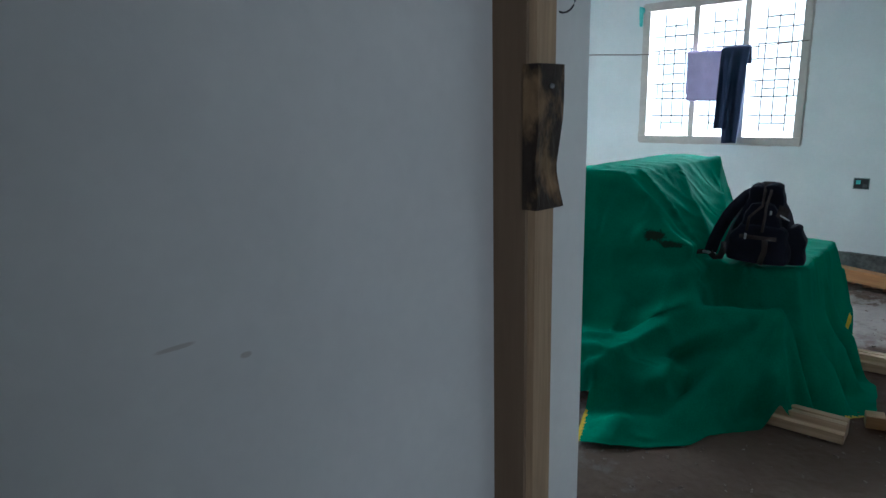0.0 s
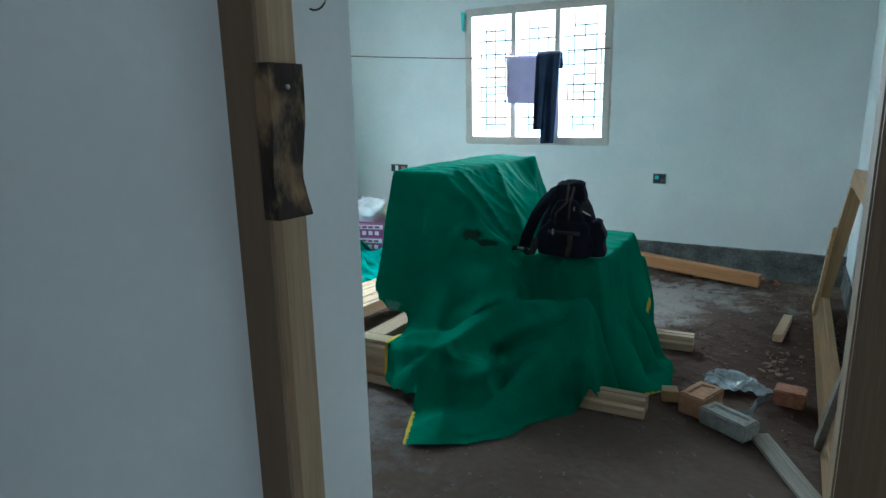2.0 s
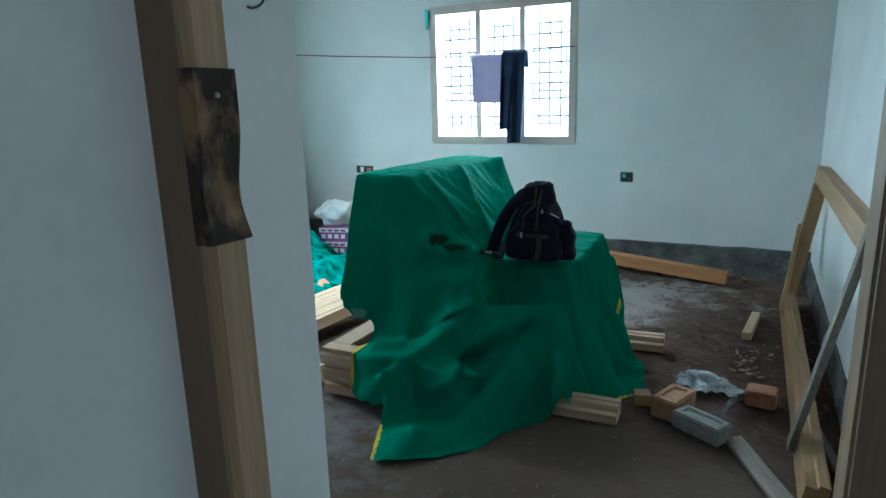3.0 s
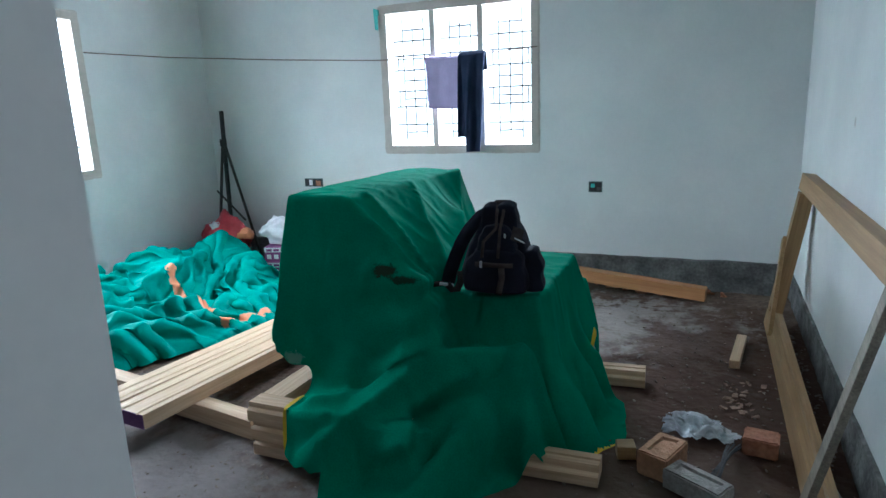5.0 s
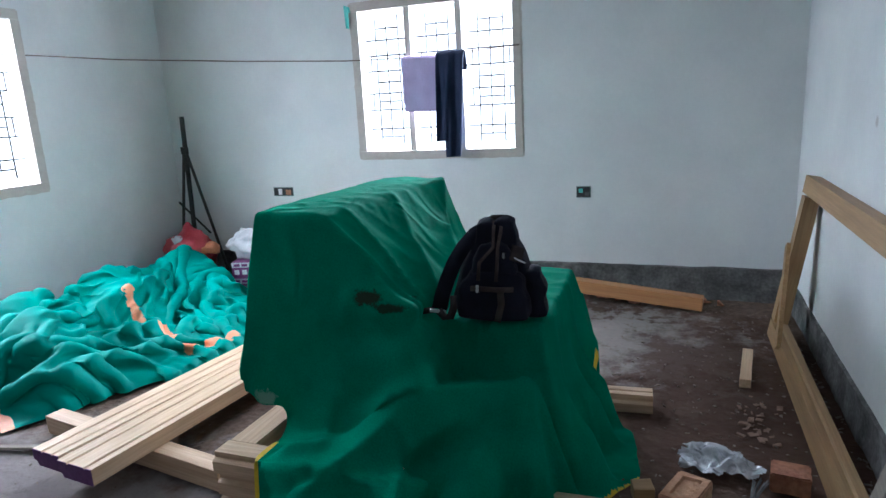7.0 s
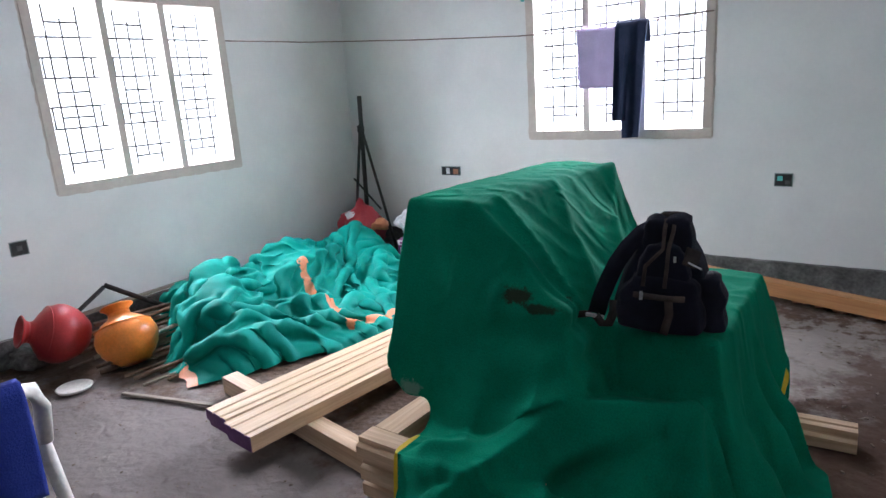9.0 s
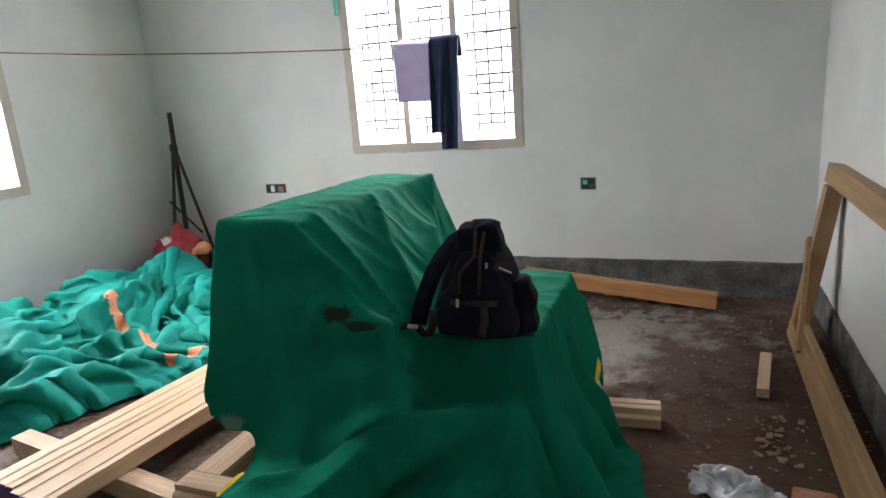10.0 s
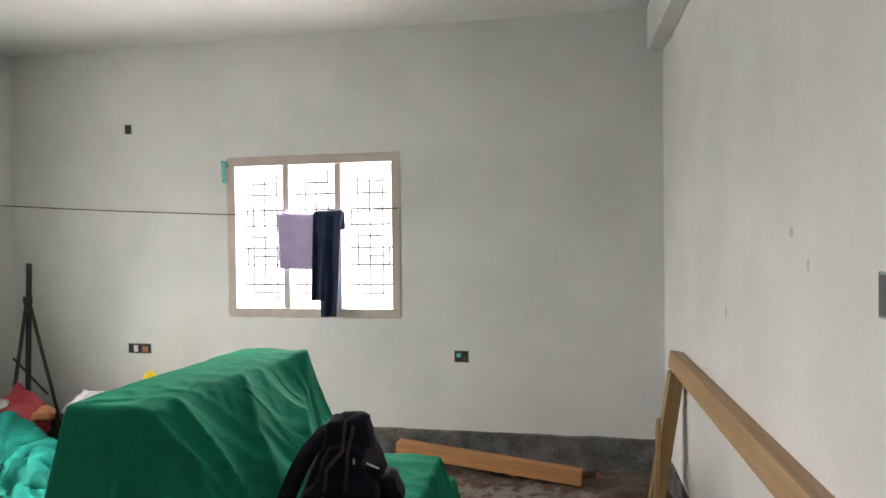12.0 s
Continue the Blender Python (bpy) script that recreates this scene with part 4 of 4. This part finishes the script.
def crumpled_bag():
    step = 0.009
    xs, ys = np.arange(-0.20, 0.20, step), np.arange(-0.15, 0.15, step)
    X, Y = np.meshgrid(xs, ys, indexing="ij")
    u, v = X / 0.185, Y / 0.125
    alive = (u * u + v * v) < 0.72 + 0.26 * np.sin(3 * np.arctan2(v, u) + 1.6) + 0.1 * np.sin(8 * np.arctan2(v, u))
    Z = np.zeros_like(X)
    for i in range(X.shape[0]):
        for j in range(X.shape[1]):
            q = Vector((X[i, j] * 7, Y[i, j] * 9, 0.4))
            q += 0.5 * noise.noise_vector(q * 0.8)
            big, small = 1 - abs(noise.noise(q)) * 2.2, 1 - abs(noise.noise(q * 2.6)) * 2.2
            edge = max(0.0, 1 - 0.75 * (u[i, j] ** 2 + v[i, j] ** 2))
            Z[i, j] = 0.006 + edge * (0.040 * max(0.0, big) + 0.020 * max(0.0, small)) + 0.006 * max(0.0, small)
    P = np.stack([X, Y, Z], 2)
    ob = part("plastic_bag", sheet_mesh(P, alive, lambda i, j: True), CLEARBAG, m=pose(2.585, 3.50, 0.0, 0, 0, -14), smooth=True)
    return tagged(ob, "crumpled thin whitish polythene bag on the floor", "plastic bag")


crumpled_bag()


def wire_bundle():
    t = thing("binding_wire", "small bundle of grey binding wire on the floor", "wire bundle")
    for k in range(16):
        o = Vector((random.uniform(-0.018, 0.018), random.uniform(-0.01, 0.01), random.uniform(0.0, 0.02)))
        pts = [Vector((2.66, 3.13, 0.006)) + o, Vector((2.69, 3.22, 0.03)) + o * 0.4, Vector((2.705, 3.28, 0.03)) + o * 0.8, Vector((2.735, 3.38, 0.008)) + o * 1.5]
        part("wire", tube(pts, 0.0022, 5), GRILLE, t)
    return t


wire_bundle()


def scraps(name, label, centre, spread, count, size, material, kind="stuff", flat=0.35, seed=3):
    rng = random.Random(seed)
    bm = bmesh.new()
    for _ in range(count):
        x, y = centre[0] + rng.gauss(0, spread[0]), centre[1] + rng.gauss(0, spread[1])
        s = size * rng.uniform(0.4, 1.3)
        vs = add_box(bm, -s, s, -s * rng.uniform(0.2, 0.7), s * rng.uniform(0.2, 0.7), 0, s * flat * rng.uniform(0.3, 1.2))
        m = Matrix.Translation((x, y, 0.0)) @ Euler((rng.uniform(-0.3, 0.3), rng.uniform(-0.3, 0.3), rng.uniform(0, 6.3))).to_matrix().to_4x4()
        for v in vs:
            v.co = m @ (v.co + Vector([rng.uniform(-0.15, 0.15) * s for _ in range(3)]))
    return tagged(part(name, bm, material), label, "debris", kind=kind)


scraps("wood_chips", "pile of pale wood chips and shavings on the floor", (2.76, 3.93), (0.05, 0.11), 44, 0.015, CHIP, seed=4)
scraps("brick_rubble", "brick rubble and clods along the wall foot", (2.35, 5.58), (0.25, 0.05), 26, 0.03, CLAY, flat=0.9, seed=6)
scraps("mortar_crumbs", "mortar crumbs and dirt scattered over the floor", (2.55, 4.2), (0.35, 0.9), 420, 0.0075, DIRT, flat=0.8, seed=7)
scraps("mortar_flakes", "grey mortar flakes scattered over the floor", (0.9, 2.2), (0.9, 0.5), 600, 0.0065, DIRT, flat=0.5, seed=8)
scraps("dirt_by_wall", "crumbs of cement along the side wall", (3.05, 3.9), (0.06, 0.8), 160, 0.010, DIRT, flat=0.7, seed=9)


# ---- the tarpaulin heap by the side window ----
def tarpaulin_heap():
    t = thing("tarpaulin_heap", "crumpled teal tarpaulin heaped over building material", "tarpaulin")
    nu, nv = 78, 112
    U, V = np.meshgrid(np.linspace(0, 1, nu), np.linspace(0, 1, nv), indexing="ij")
    # corner places of the sheet: near wall side, near room side, far wall side, far room side
    a, b, c, d = (-1.56, 3.32), (-0.66, 2.92), (-1.50, 5.22), (-0.30, 4.85)
    X = (1 - U) * (1 - V) * a[0] + U * (1 - V) * b[0] + (1 - U) * V * c[0] + U * V * d[0]
    Y = (1 - U) * (1 - V) * a[1] + U * (1 - V) * b[1] + (1 - U) * V * c[1] + U * V * d[1]
    X = X + 0.36 * np.sin(np.pi * V) * (U - 0.2) + 0.04 * np.sin(11 * V + 3 * U)
    Y = Y + 0.05 * np.sin(8 * U)

    def heap(x, y):
        z = 0.05
        for cx, cy, rx, ry, h in ((-1.30, 3.65, 0.33, 0.36, 0.27), (-1.02, 3.48, 0.34, 0.30, 0.25), (-0.68, 3.36, 0.26, 0.24, 0.13), (-1.30, 4.35, 0.36, 0.5, 0.27), (-1.28, 4.95, 0.36, 0.38, 0.25), (-0.75, 3.75, 0.4, 0.5, 0.12), (-0.85, 4.75, 0.4, 0.42, 0.13)):
            z = np.maximum(z, 0.02 + h * 1.42 * np.exp(-((x - cx) / rx) ** 2 - ((y - cy) / ry) ** 2) + 0.03)
        return z
    rng = np.random.default_rng(11)
    Z = heap(X, Y) + 0.07 + 0.05 * np.sin(19 * U + 4 * V) * np.sin(6 * V - 5 * U + 1) + 0.012 * rng.random(X.shape)
    P = np.stack([X, Y, Z], 2)

    def push(P, old):
        h = heap(P[..., 0], P[..., 1]) - 0.03
        low = P[..., 2] < h
        P[..., 2] = np.where(low, h, P[..., 2])
        move = (P - old) * 0.8
        move[..., 2] = 0
        P = P - np.where(low[..., None], move, 0)
        P[..., 0] = np.maximum(P[..., 0], XL + 0.05)
        return P
    ru = 0.0235
    rv = 0.0235
    P = relax_cloth(P, (ru, rv), push, 90, 8, gravity=5, bend=0.4, shear=0.12, damp=0.9)
    P = soften(finer(soften(P, 0.15, 1)), 0.25, 1)
    nu, nv, _ = P.shape
    N = np.cross(np.gradient(P, axis=0), np.gradient(P, axis=1))
    N /= np.maximum(np.linalg.norm(N, axis=2, keepdims=True), 1e-9)
    for i in range(nu):
        for j in range(nv):
            p = P[i, j]
            u, v = i / nu, j / nv
            r = 0.3 - abs(noise.noise(Vector((u * 5.5 + v * 1.6, v * 2.2 - u, 1.5))))
            r2 = 0.3 - abs(noise.noise(Vector((u * 12 - v * 5.0, v * 6.0 + u * 3.0, 9.0))))
            P[i, j] = p + N[i, j] * (0.15 * r + 0.04 * r2)
    # the outer edge of the sheet lies on the floor
    I, J = np.meshgrid(np.arange(nu), np.arange(nv), indexing="ij")
    rise = np.clip(np.minimum(np.minimum(nu - 1 - I, J), nv - 1 - J) / 13, 0, 1) ** 0.6
    P[..., 2] = 0.008 + np.maximum(P[..., 2] - 0.008, 0) * rise
    full = np.ones((nu, nv), bool)
    def band(a, b, w):
        a, b = np.array(a), np.array(b)
        k = np.clip(((P[..., :2] - a) @ (b - a)) / ((b - a) @ (b - a)), 0, 1)
        near = np.linalg.norm(P[..., :2] - a - k[..., None] * (b - a), axis=2) < w
        return lambda i, j: bool(near[i, j])
    strips = (band((-1.08, 4.20), (-0.42, 3.87), 0.03), band((-0.30, 3.86), (-0.20, 4.15), 0.028), lambda i, j: j <= 4 and i > 124)
    pieces = [("sheet", TEAL, lambda i, j: not any(f(i, j) for f in strips), "")]
    pieces += [("hem", ORANGESTRIP, f, "faded orange hem strip") for f in strips]
    for nm, mt, keep, lab in pieces:
        ob = part(nm, sheet_mesh(P, full, keep), mt, t, lab, smooth=True)
    return t


tarpaulin_heap()


def bar_heap():
    rng = random.Random(21)
    for k in range(48):
        x = rng.uniform(-1.75, -0.72)
        y0 = rng.uniform(2.72, 3.05) + 0.1 * (x + 1.2)
        z = 0.010 + 0.17 * max(0, 1 - abs(x + 1.45) / 0.55) * rng.random()
        dx = rng.uniform(-0.05, 0.3)
        L = rng.uniform(0.9, 1.4)
        ob = part("rusty_rod", tube([(x, y0, z), (x + dx * 0.5, y0 + L / 2, z + rng.uniform(0, 0.04)), (x + dx, y0 + L, z + rng.uniform(0, 0.05))], rng.uniform(0.007, 0.014), 7), RUST if k % 3 else GREYWOOD)
        tagged(ob, "rusty brown rod in a heap beside the tarpaulin", "rod", "rusty rods")
    bar("wood_strip", (-1.78, 2.82, 0.20), (-1.62, 3.95, 0.27), 0.035, 0.02, GREYWOOD, "weathered strip of wood lying on the rods", "lath")
    bar("wood_strip", (-1.60, 2.95, 0.17), (-1.35, 4.0, 0.19), 0.04, 0.02, RUST, "brown strip of wood lying on the rods", "lath")
    tagged(part("steel_pipe", tube([(-1.74, 3.12, 0.37), (-1.60, 3.32, 0.22), (-1.45, 3.50, 0.10)], 0.016, 10), DARKIRON, smooth=True), "grey steel pipe leaning on the rods", "pipe")
    tagged(part("steel_angle", tube([(-1.74, 3.12, 0.36), (-1.80, 2.9, 0.20), (-1.82, 2.72, 0.06)], 0.014, 6), GRILLE), "bent grey steel bar by the wall", "steel bar")


bar_heap()


def water_pot(m, material, label):
    """A round-bodied carrying pot with a narrow neck and flared lip."""
    t = thing("water_pot", label, "water pot", "water pots", m=m)
    prof = [(0.05, 0.0), (0.085, 0.006), (0.12, 0.04), (0.155, 0.09), (0.172, 0.14), (0.172, 0.18), (0.155, 0.225), (0.115, 0.262), (0.075, 0.285), (0.062, 0.30), (0.06, 0.315)]
    part("belly", lathe(prof), material, t, smooth=True)
    part("neck", lathe([(0.06, 0.3152), (0.064, 0.33), (0.078, 0.345), (0.09, 0.352), (0.092, 0.358), (0.085, 0.36), (0.07, 0.345), (0.055, 0.33), (0.052, 0.30), (0.001, 0.297)]), material, t, smooth=True)
    part("rib", lathe([(0.150, 0.227), (0.158, 0.231), (0.150, 0.236)]), material, t, smooth=True)
    return t


water_pot(pose(-1.13, 2.93, 0.03, -6, -30, 0), ORANGEPOT, "orange plastic water pot tipped on the rods")
water_pot(pose(-1.50, 2.86, 0.165, 62, -40, 10), REDPOT, "red plastic water pot lying on its side")
tagged(part("white_plate", lathe([(0.03, 0.0), (0.085, 0.002), (0.092, 0.014), (0.086, 0.018), (0.08, 0.008), (0.001, 0.007)]), WHITEPLASTIC, m=pose(-1.17, 2.60, 0.004), smooth=True), "shallow white plastic plate on the floor", "plate")
tagged(part("cement_clod", lump(0.09, 9, 3, 0.5, (1.6, 1.0, 0.7)), BAND, m=pose(-1.78, 2.62, 0.05), smooth=True), "dark lump of cement by the wall", "rubble")


def plastic_chair(m):
    t = thing("plastic_chair", "white moulded plastic armchair", "chair", m=m)
    bm = bmesh.new()
    add_box(bm, -0.22, 0.22, -0.21, 0.21, 0.42, 0.435)
    bmesh.ops.subdivide_edges(bm, edges=bm.edges[:], cuts=6, use_grid_fill=True)
    for v in bm.verts:
        v.co.z -= 0.02 * (1 - (v.co.x / 0.22) ** 2) * (1 - (v.co.y / 0.21) ** 2)
    part("seat", bm, WHITEPLASTIC, t, smooth=True)
    for sx in (-1, 1):
        for sy in (-1, 1):
            part("leg", tube([(sx * 0.21, sy * 0.20, 0.44), (sx * 0.235, sy * 0.225, 0.2), (sx * 0.25, sy * 0.245, 0.0)], 0.026, 10, taper=0.018), WHITEPLASTIC, t, smooth=True)
        part("arm", tube([(sx * 0.235, 0.235, 0.68), (sx * 0.27, 0.1, 0.665), (sx * 0.275, -0.1, 0.655), (sx * 0.265, -0.19, 0.635), (sx * 0.245, -0.215, 0.56), (sx * 0.225, -0.205, 0.44)], 0.026, 10), WHITEPLASTIC, t, smooth=True)
        part("back_post", tube([(sx * 0.21, 0.20, 0.43), (sx * 0.23, 0.25, 0.62), (sx * 0.2, 0.29, 0.80), (sx * 0.13, 0.31, 0.87), (0, 0.315, 0.885)], 0.02, 10), WHITEPLASTIC, t, smooth=True)
    for x in (-0.13, -0.065, 0.0, 0.065, 0.13):
        part("back_slat", box(-0.022, 0.022, -0.005, 0.005, 0, 0.42, 0.003), WHITEPLASTIC, t, m=pose(x, 0.225, 0.435, -11.5, 0, 0))
    return t


def hung_cloth(name, P0, material, label, category):
    ob = part(name, P0, material, smooth=True)
    sol = ob.modifiers.new("thickness", "SOLIDIFY")
    sol.thickness = 0.004
    return tagged(ob, label, category)


def draped(top0, top1, drop_front, drop_back, gap, wrinkle, seed, n=26, m=30, taper=0.0, skew=0.0):
    """Cloth folded over a line from top0 to top1, hanging on both sides along its normal."""
    a, b = Vector(top0), Vector(top1)
    d = (b - a).normalized()
    s = d.cross(Vector((0, 0, 1))).normalized()
    bm = bmesh.new()
    rows = []
    L = drop_front + drop_back
    for i in range(n + 1):
        u = i / n
        row = []
        for j in range(m + 1):
            v = j / m * L - drop_back
            side = gap * math.tanh(v / 0.03)
            z = -abs(v) + 0.012 * (1 - math.exp(-abs(v) / 0.02))
            w = wrinkle * min(1, abs(v) / 0.15) * (math.sin(u * 9 + seed) * 0.6 + 0.9 * noise.noise(Vector((u * 3.5, v * 2.0, seed))))
            uu = u + taper * v * (u - 0.5) + skew * v * (1 if v > 0 else 0) + 0.02 * noise.noise(Vector((v * 3, seed, u)))
            p = a.lerp(b, uu) + s * (side + w) + Vector((0, 0, z))
            row.append(bm.verts.new(p))
        rows.append(row)
    for i in range(n):
        for j in range(m):
            bm.faces.new((rows[i][j], rows[i + 1][j], rows[i + 1][j + 1], rows[i][j + 1]))
    return bm


CHAIR = pose(-0.02, 1.755, 0.0, 0, 0, 178)
plastic_chair(CHAIR)
hung_cloth("blue_cloth", draped(CHAIR @ Vector((-0.272, -0.16, 0.688)), CHAIR @ Vector((-0.272, 0.16, 0.70)), 0.42, 0.4, 0.034, 0.012, 3.0), BLUECLOTH, "deep blue cloth hung over the chair arm", "cloth")


# ---- back corner ----
def pole_stand():
    t = thing("pole_stand", "dark iron folding tripod stand in the corner", "tripod")
    top = Vector((-1.66, 5.60, 1.44))
    part("pole", tube([top, (-1.63, 5.52, 0.02)], 0.020, 10), DARKIRON, t)
    part("collar", tube([(-1.655, 5.575, 1.18), (-1.65, 5.57, 1.12)], 0.032, 12), DARKIRON, t)
    part("leg", tube([(-1.66, 5.57, 1.15), (-1.80, 5.50, 0.02)], 0.013, 8), DARKIRON, t)
    part("leg", tube([(-1.64, 5.57, 1.15), (-1.32, 5.56, 0.02)], 0.013, 8), DARKIRON, t)
    part("leg", tube([(-1.65, 5.56, 1.15), (-1.62, 5.30, 0.02)], 0.013, 8), DARKIRON, t)
    part("stay", tube([(-1.75, 5.525, 0.70), (-1.47, 5.55, 0.42)], 0.009, 8), DARKIRON, t)
    return t


pole_stand()


def sack(name, m, size, material, label, seed, extra=None):
    t = thing(name, label, "sack", m=m)
    ob = part("body", lump(1.0, seed, 4, 0.35, size, 1.7), material, t, smooth=True)
    if extra:
        for k, (mt, loc, s, lab) in enumerate(extra):
            part("patch", lump(1.0, seed + 3 + k, 3, 0.4, s, 2.0), mt, t, lab, Matrix.Translation(loc), smooth=True)
    return t


sack("red_sack", pose(-1.50, 5.30, 0.27, 0, 10, 20), (0.20, 0.16, 0.25), REDSACK, "crimson and orange plastic sack in the corner", 2.0,
     [(SACK, (-0.07, -0.10, 0.15), (0.05, 0.05, 0.04), "pale pink folded plastic"), (ORANGESTRIP, (0.16, -0.04, 0.10), (0.10, 0.09, 0.06), "orange plastic lip")])
sack("white_sack", pose(-0.93, 5.42, 0.36, 0, 0, 10), (0.20, 0.14, 0.13), SACK, "crumpled white plastic sack on cartons", 5.0)
sack("yellow_sack", pose(-0.42, 5.45, 0.35, 0, 0, 0), (0.20, 0.14, 0.28), YELLOW, "yellow plastic bag behind the covered stack", 8.0)


def carton(m, label, w=0.30, d=0.22, h=0.13):
    t = thing("carton", label, "carton", "stacked cartons", m=m)
    part("body", box(-w / 2, w / 2, -d / 2, d / 2, 0, h, 0.004), CARTON, t)
    part("band", box(-w / 2 + 0.002, w / 2 - 0.002, -d / 2 - 0.002, -d / 2 - 0.0005, h * 0.66, h - 0.004), WHITEPRINT, t, "white printed band")
    for k in range(4):
        part("print_bar", box(-w / 2 + 0.02 + k * 0.065, -w / 2 + 0.07 + k * 0.065, -d / 2 - 0.0035, -d / 2 - 0.0022, h * 0.72, h * 0.88), CARTON, t, "illegible purple print")
        part("print_bar", box(-w / 2 + 0.02 + k * 0.065, -w / 2 + 0.06 + k * 0.065, -d / 2 - 0.002, -d / 2 - 0.0006, h * 0.2, h * 0.5), WHITEPRINT, t, "illegible white print")
    return t


carton(pose(-0.86, 5.30, 0.0, 0, 0, 12), "purple and white printed carton in the corner")
carton(pose(-0.87, 5.32, 0.131, 0, 0, 16), "purple and white printed carton on another carton")
carton(pose(-0.50, 5.40, 0.0, 0, 0, 4), "purple and white printed carton against the wall")


# ---- washing line ----
line = [(XL + 0.004, 4.43, 1.915), (-1.4, 4.78, 1.865), (-0.7, 5.25, 1.825), (-0.05, 5.675, 1.80), (0.3, 5.675, 1.79), (0.7, 5.672, 1.785), (1.0, 5.675, 1.80), (1.33, 5.70, 1.82)]
tagged(part("washing_line", tube(line, 0.0045, 6), ROPE, smooth=True), "thin twisted washing line tied across the room", "rope")
hung_cloth("lavender_towel", draped((0.42, 5.672, 1.797), (0.735, 5.672, 1.79), 0.42, 0.36, 0.014, 0.012, 1.0, taper=-0.1, skew=0.12), LAVENDER, "lavender towel folded over the washing line", "towel")


def trousers():
    """Dark trousers hung over the line, one leg longer than the other."""
    t = thing("trousers", "dark navy trousers hanging from the washing line", "trousers")
    for x0, x1, front, seed, nm, narrow, slip in ((0.73, 0.935, 0.78, 5.0, "long_leg", -0.55, -0.06), (0.715, 0.86, 0.66, 8.0, "short_leg", -0.35, -0.42)):
        ob = part(nm, draped((x0, 5.655, 1.805), (x1, 5.655, 1.81), front, 0.15, 0.018, 0.022, seed, taper=narrow, skew=slip), NAVYCLOTH, t, smooth=True)
        sol = ob.modifiers.new("thickness", "SOLIDIFY")
        sol.thickness = 0.008
    return t


trousers()
hung_cloth("aqua_rag", draped((-0.045, 5.70, 2.215), (0.0, 5.70, 2.20), 0.18, 0.06, 0.006, 0.008, 2.0, 8, 10, taper=-2.2), RAG, "aqua plastic rag tied at the window corner", "rag")


# ---- outside ----
def glow(name, corners, strength):
    m = bpy.data.materials.new(name)
    m.use_nodes = True
    n = m.node_tree.nodes
    e = n.new("ShaderNodeEmission")
    e.inputs[0].default_value, e.inputs[1].default_value = (0.95, 1.0, 1.0, 1), strength
    m.node_tree.links.new(e.outputs[0], n["Material Output"].inputs[0])
    bm = bmesh.new()
    bm.faces.new([bm.verts.new(c) for c in corners])
    return tagged(part("backdrop", bm, m), "plain bright hazy sky outside the window", "backdrop", kind="structure")


glow("white_haze_back", [(-14, 16, -0.1), (14, 16, -0.1), (14, 16, 14), (-14, 16, 14)], 3.0)
glow("white_haze_left", [(-12, -10, -0.1), (-12, 16, -0.1), (-12, 16, 14), (-12, -10, 14)], 3.0)
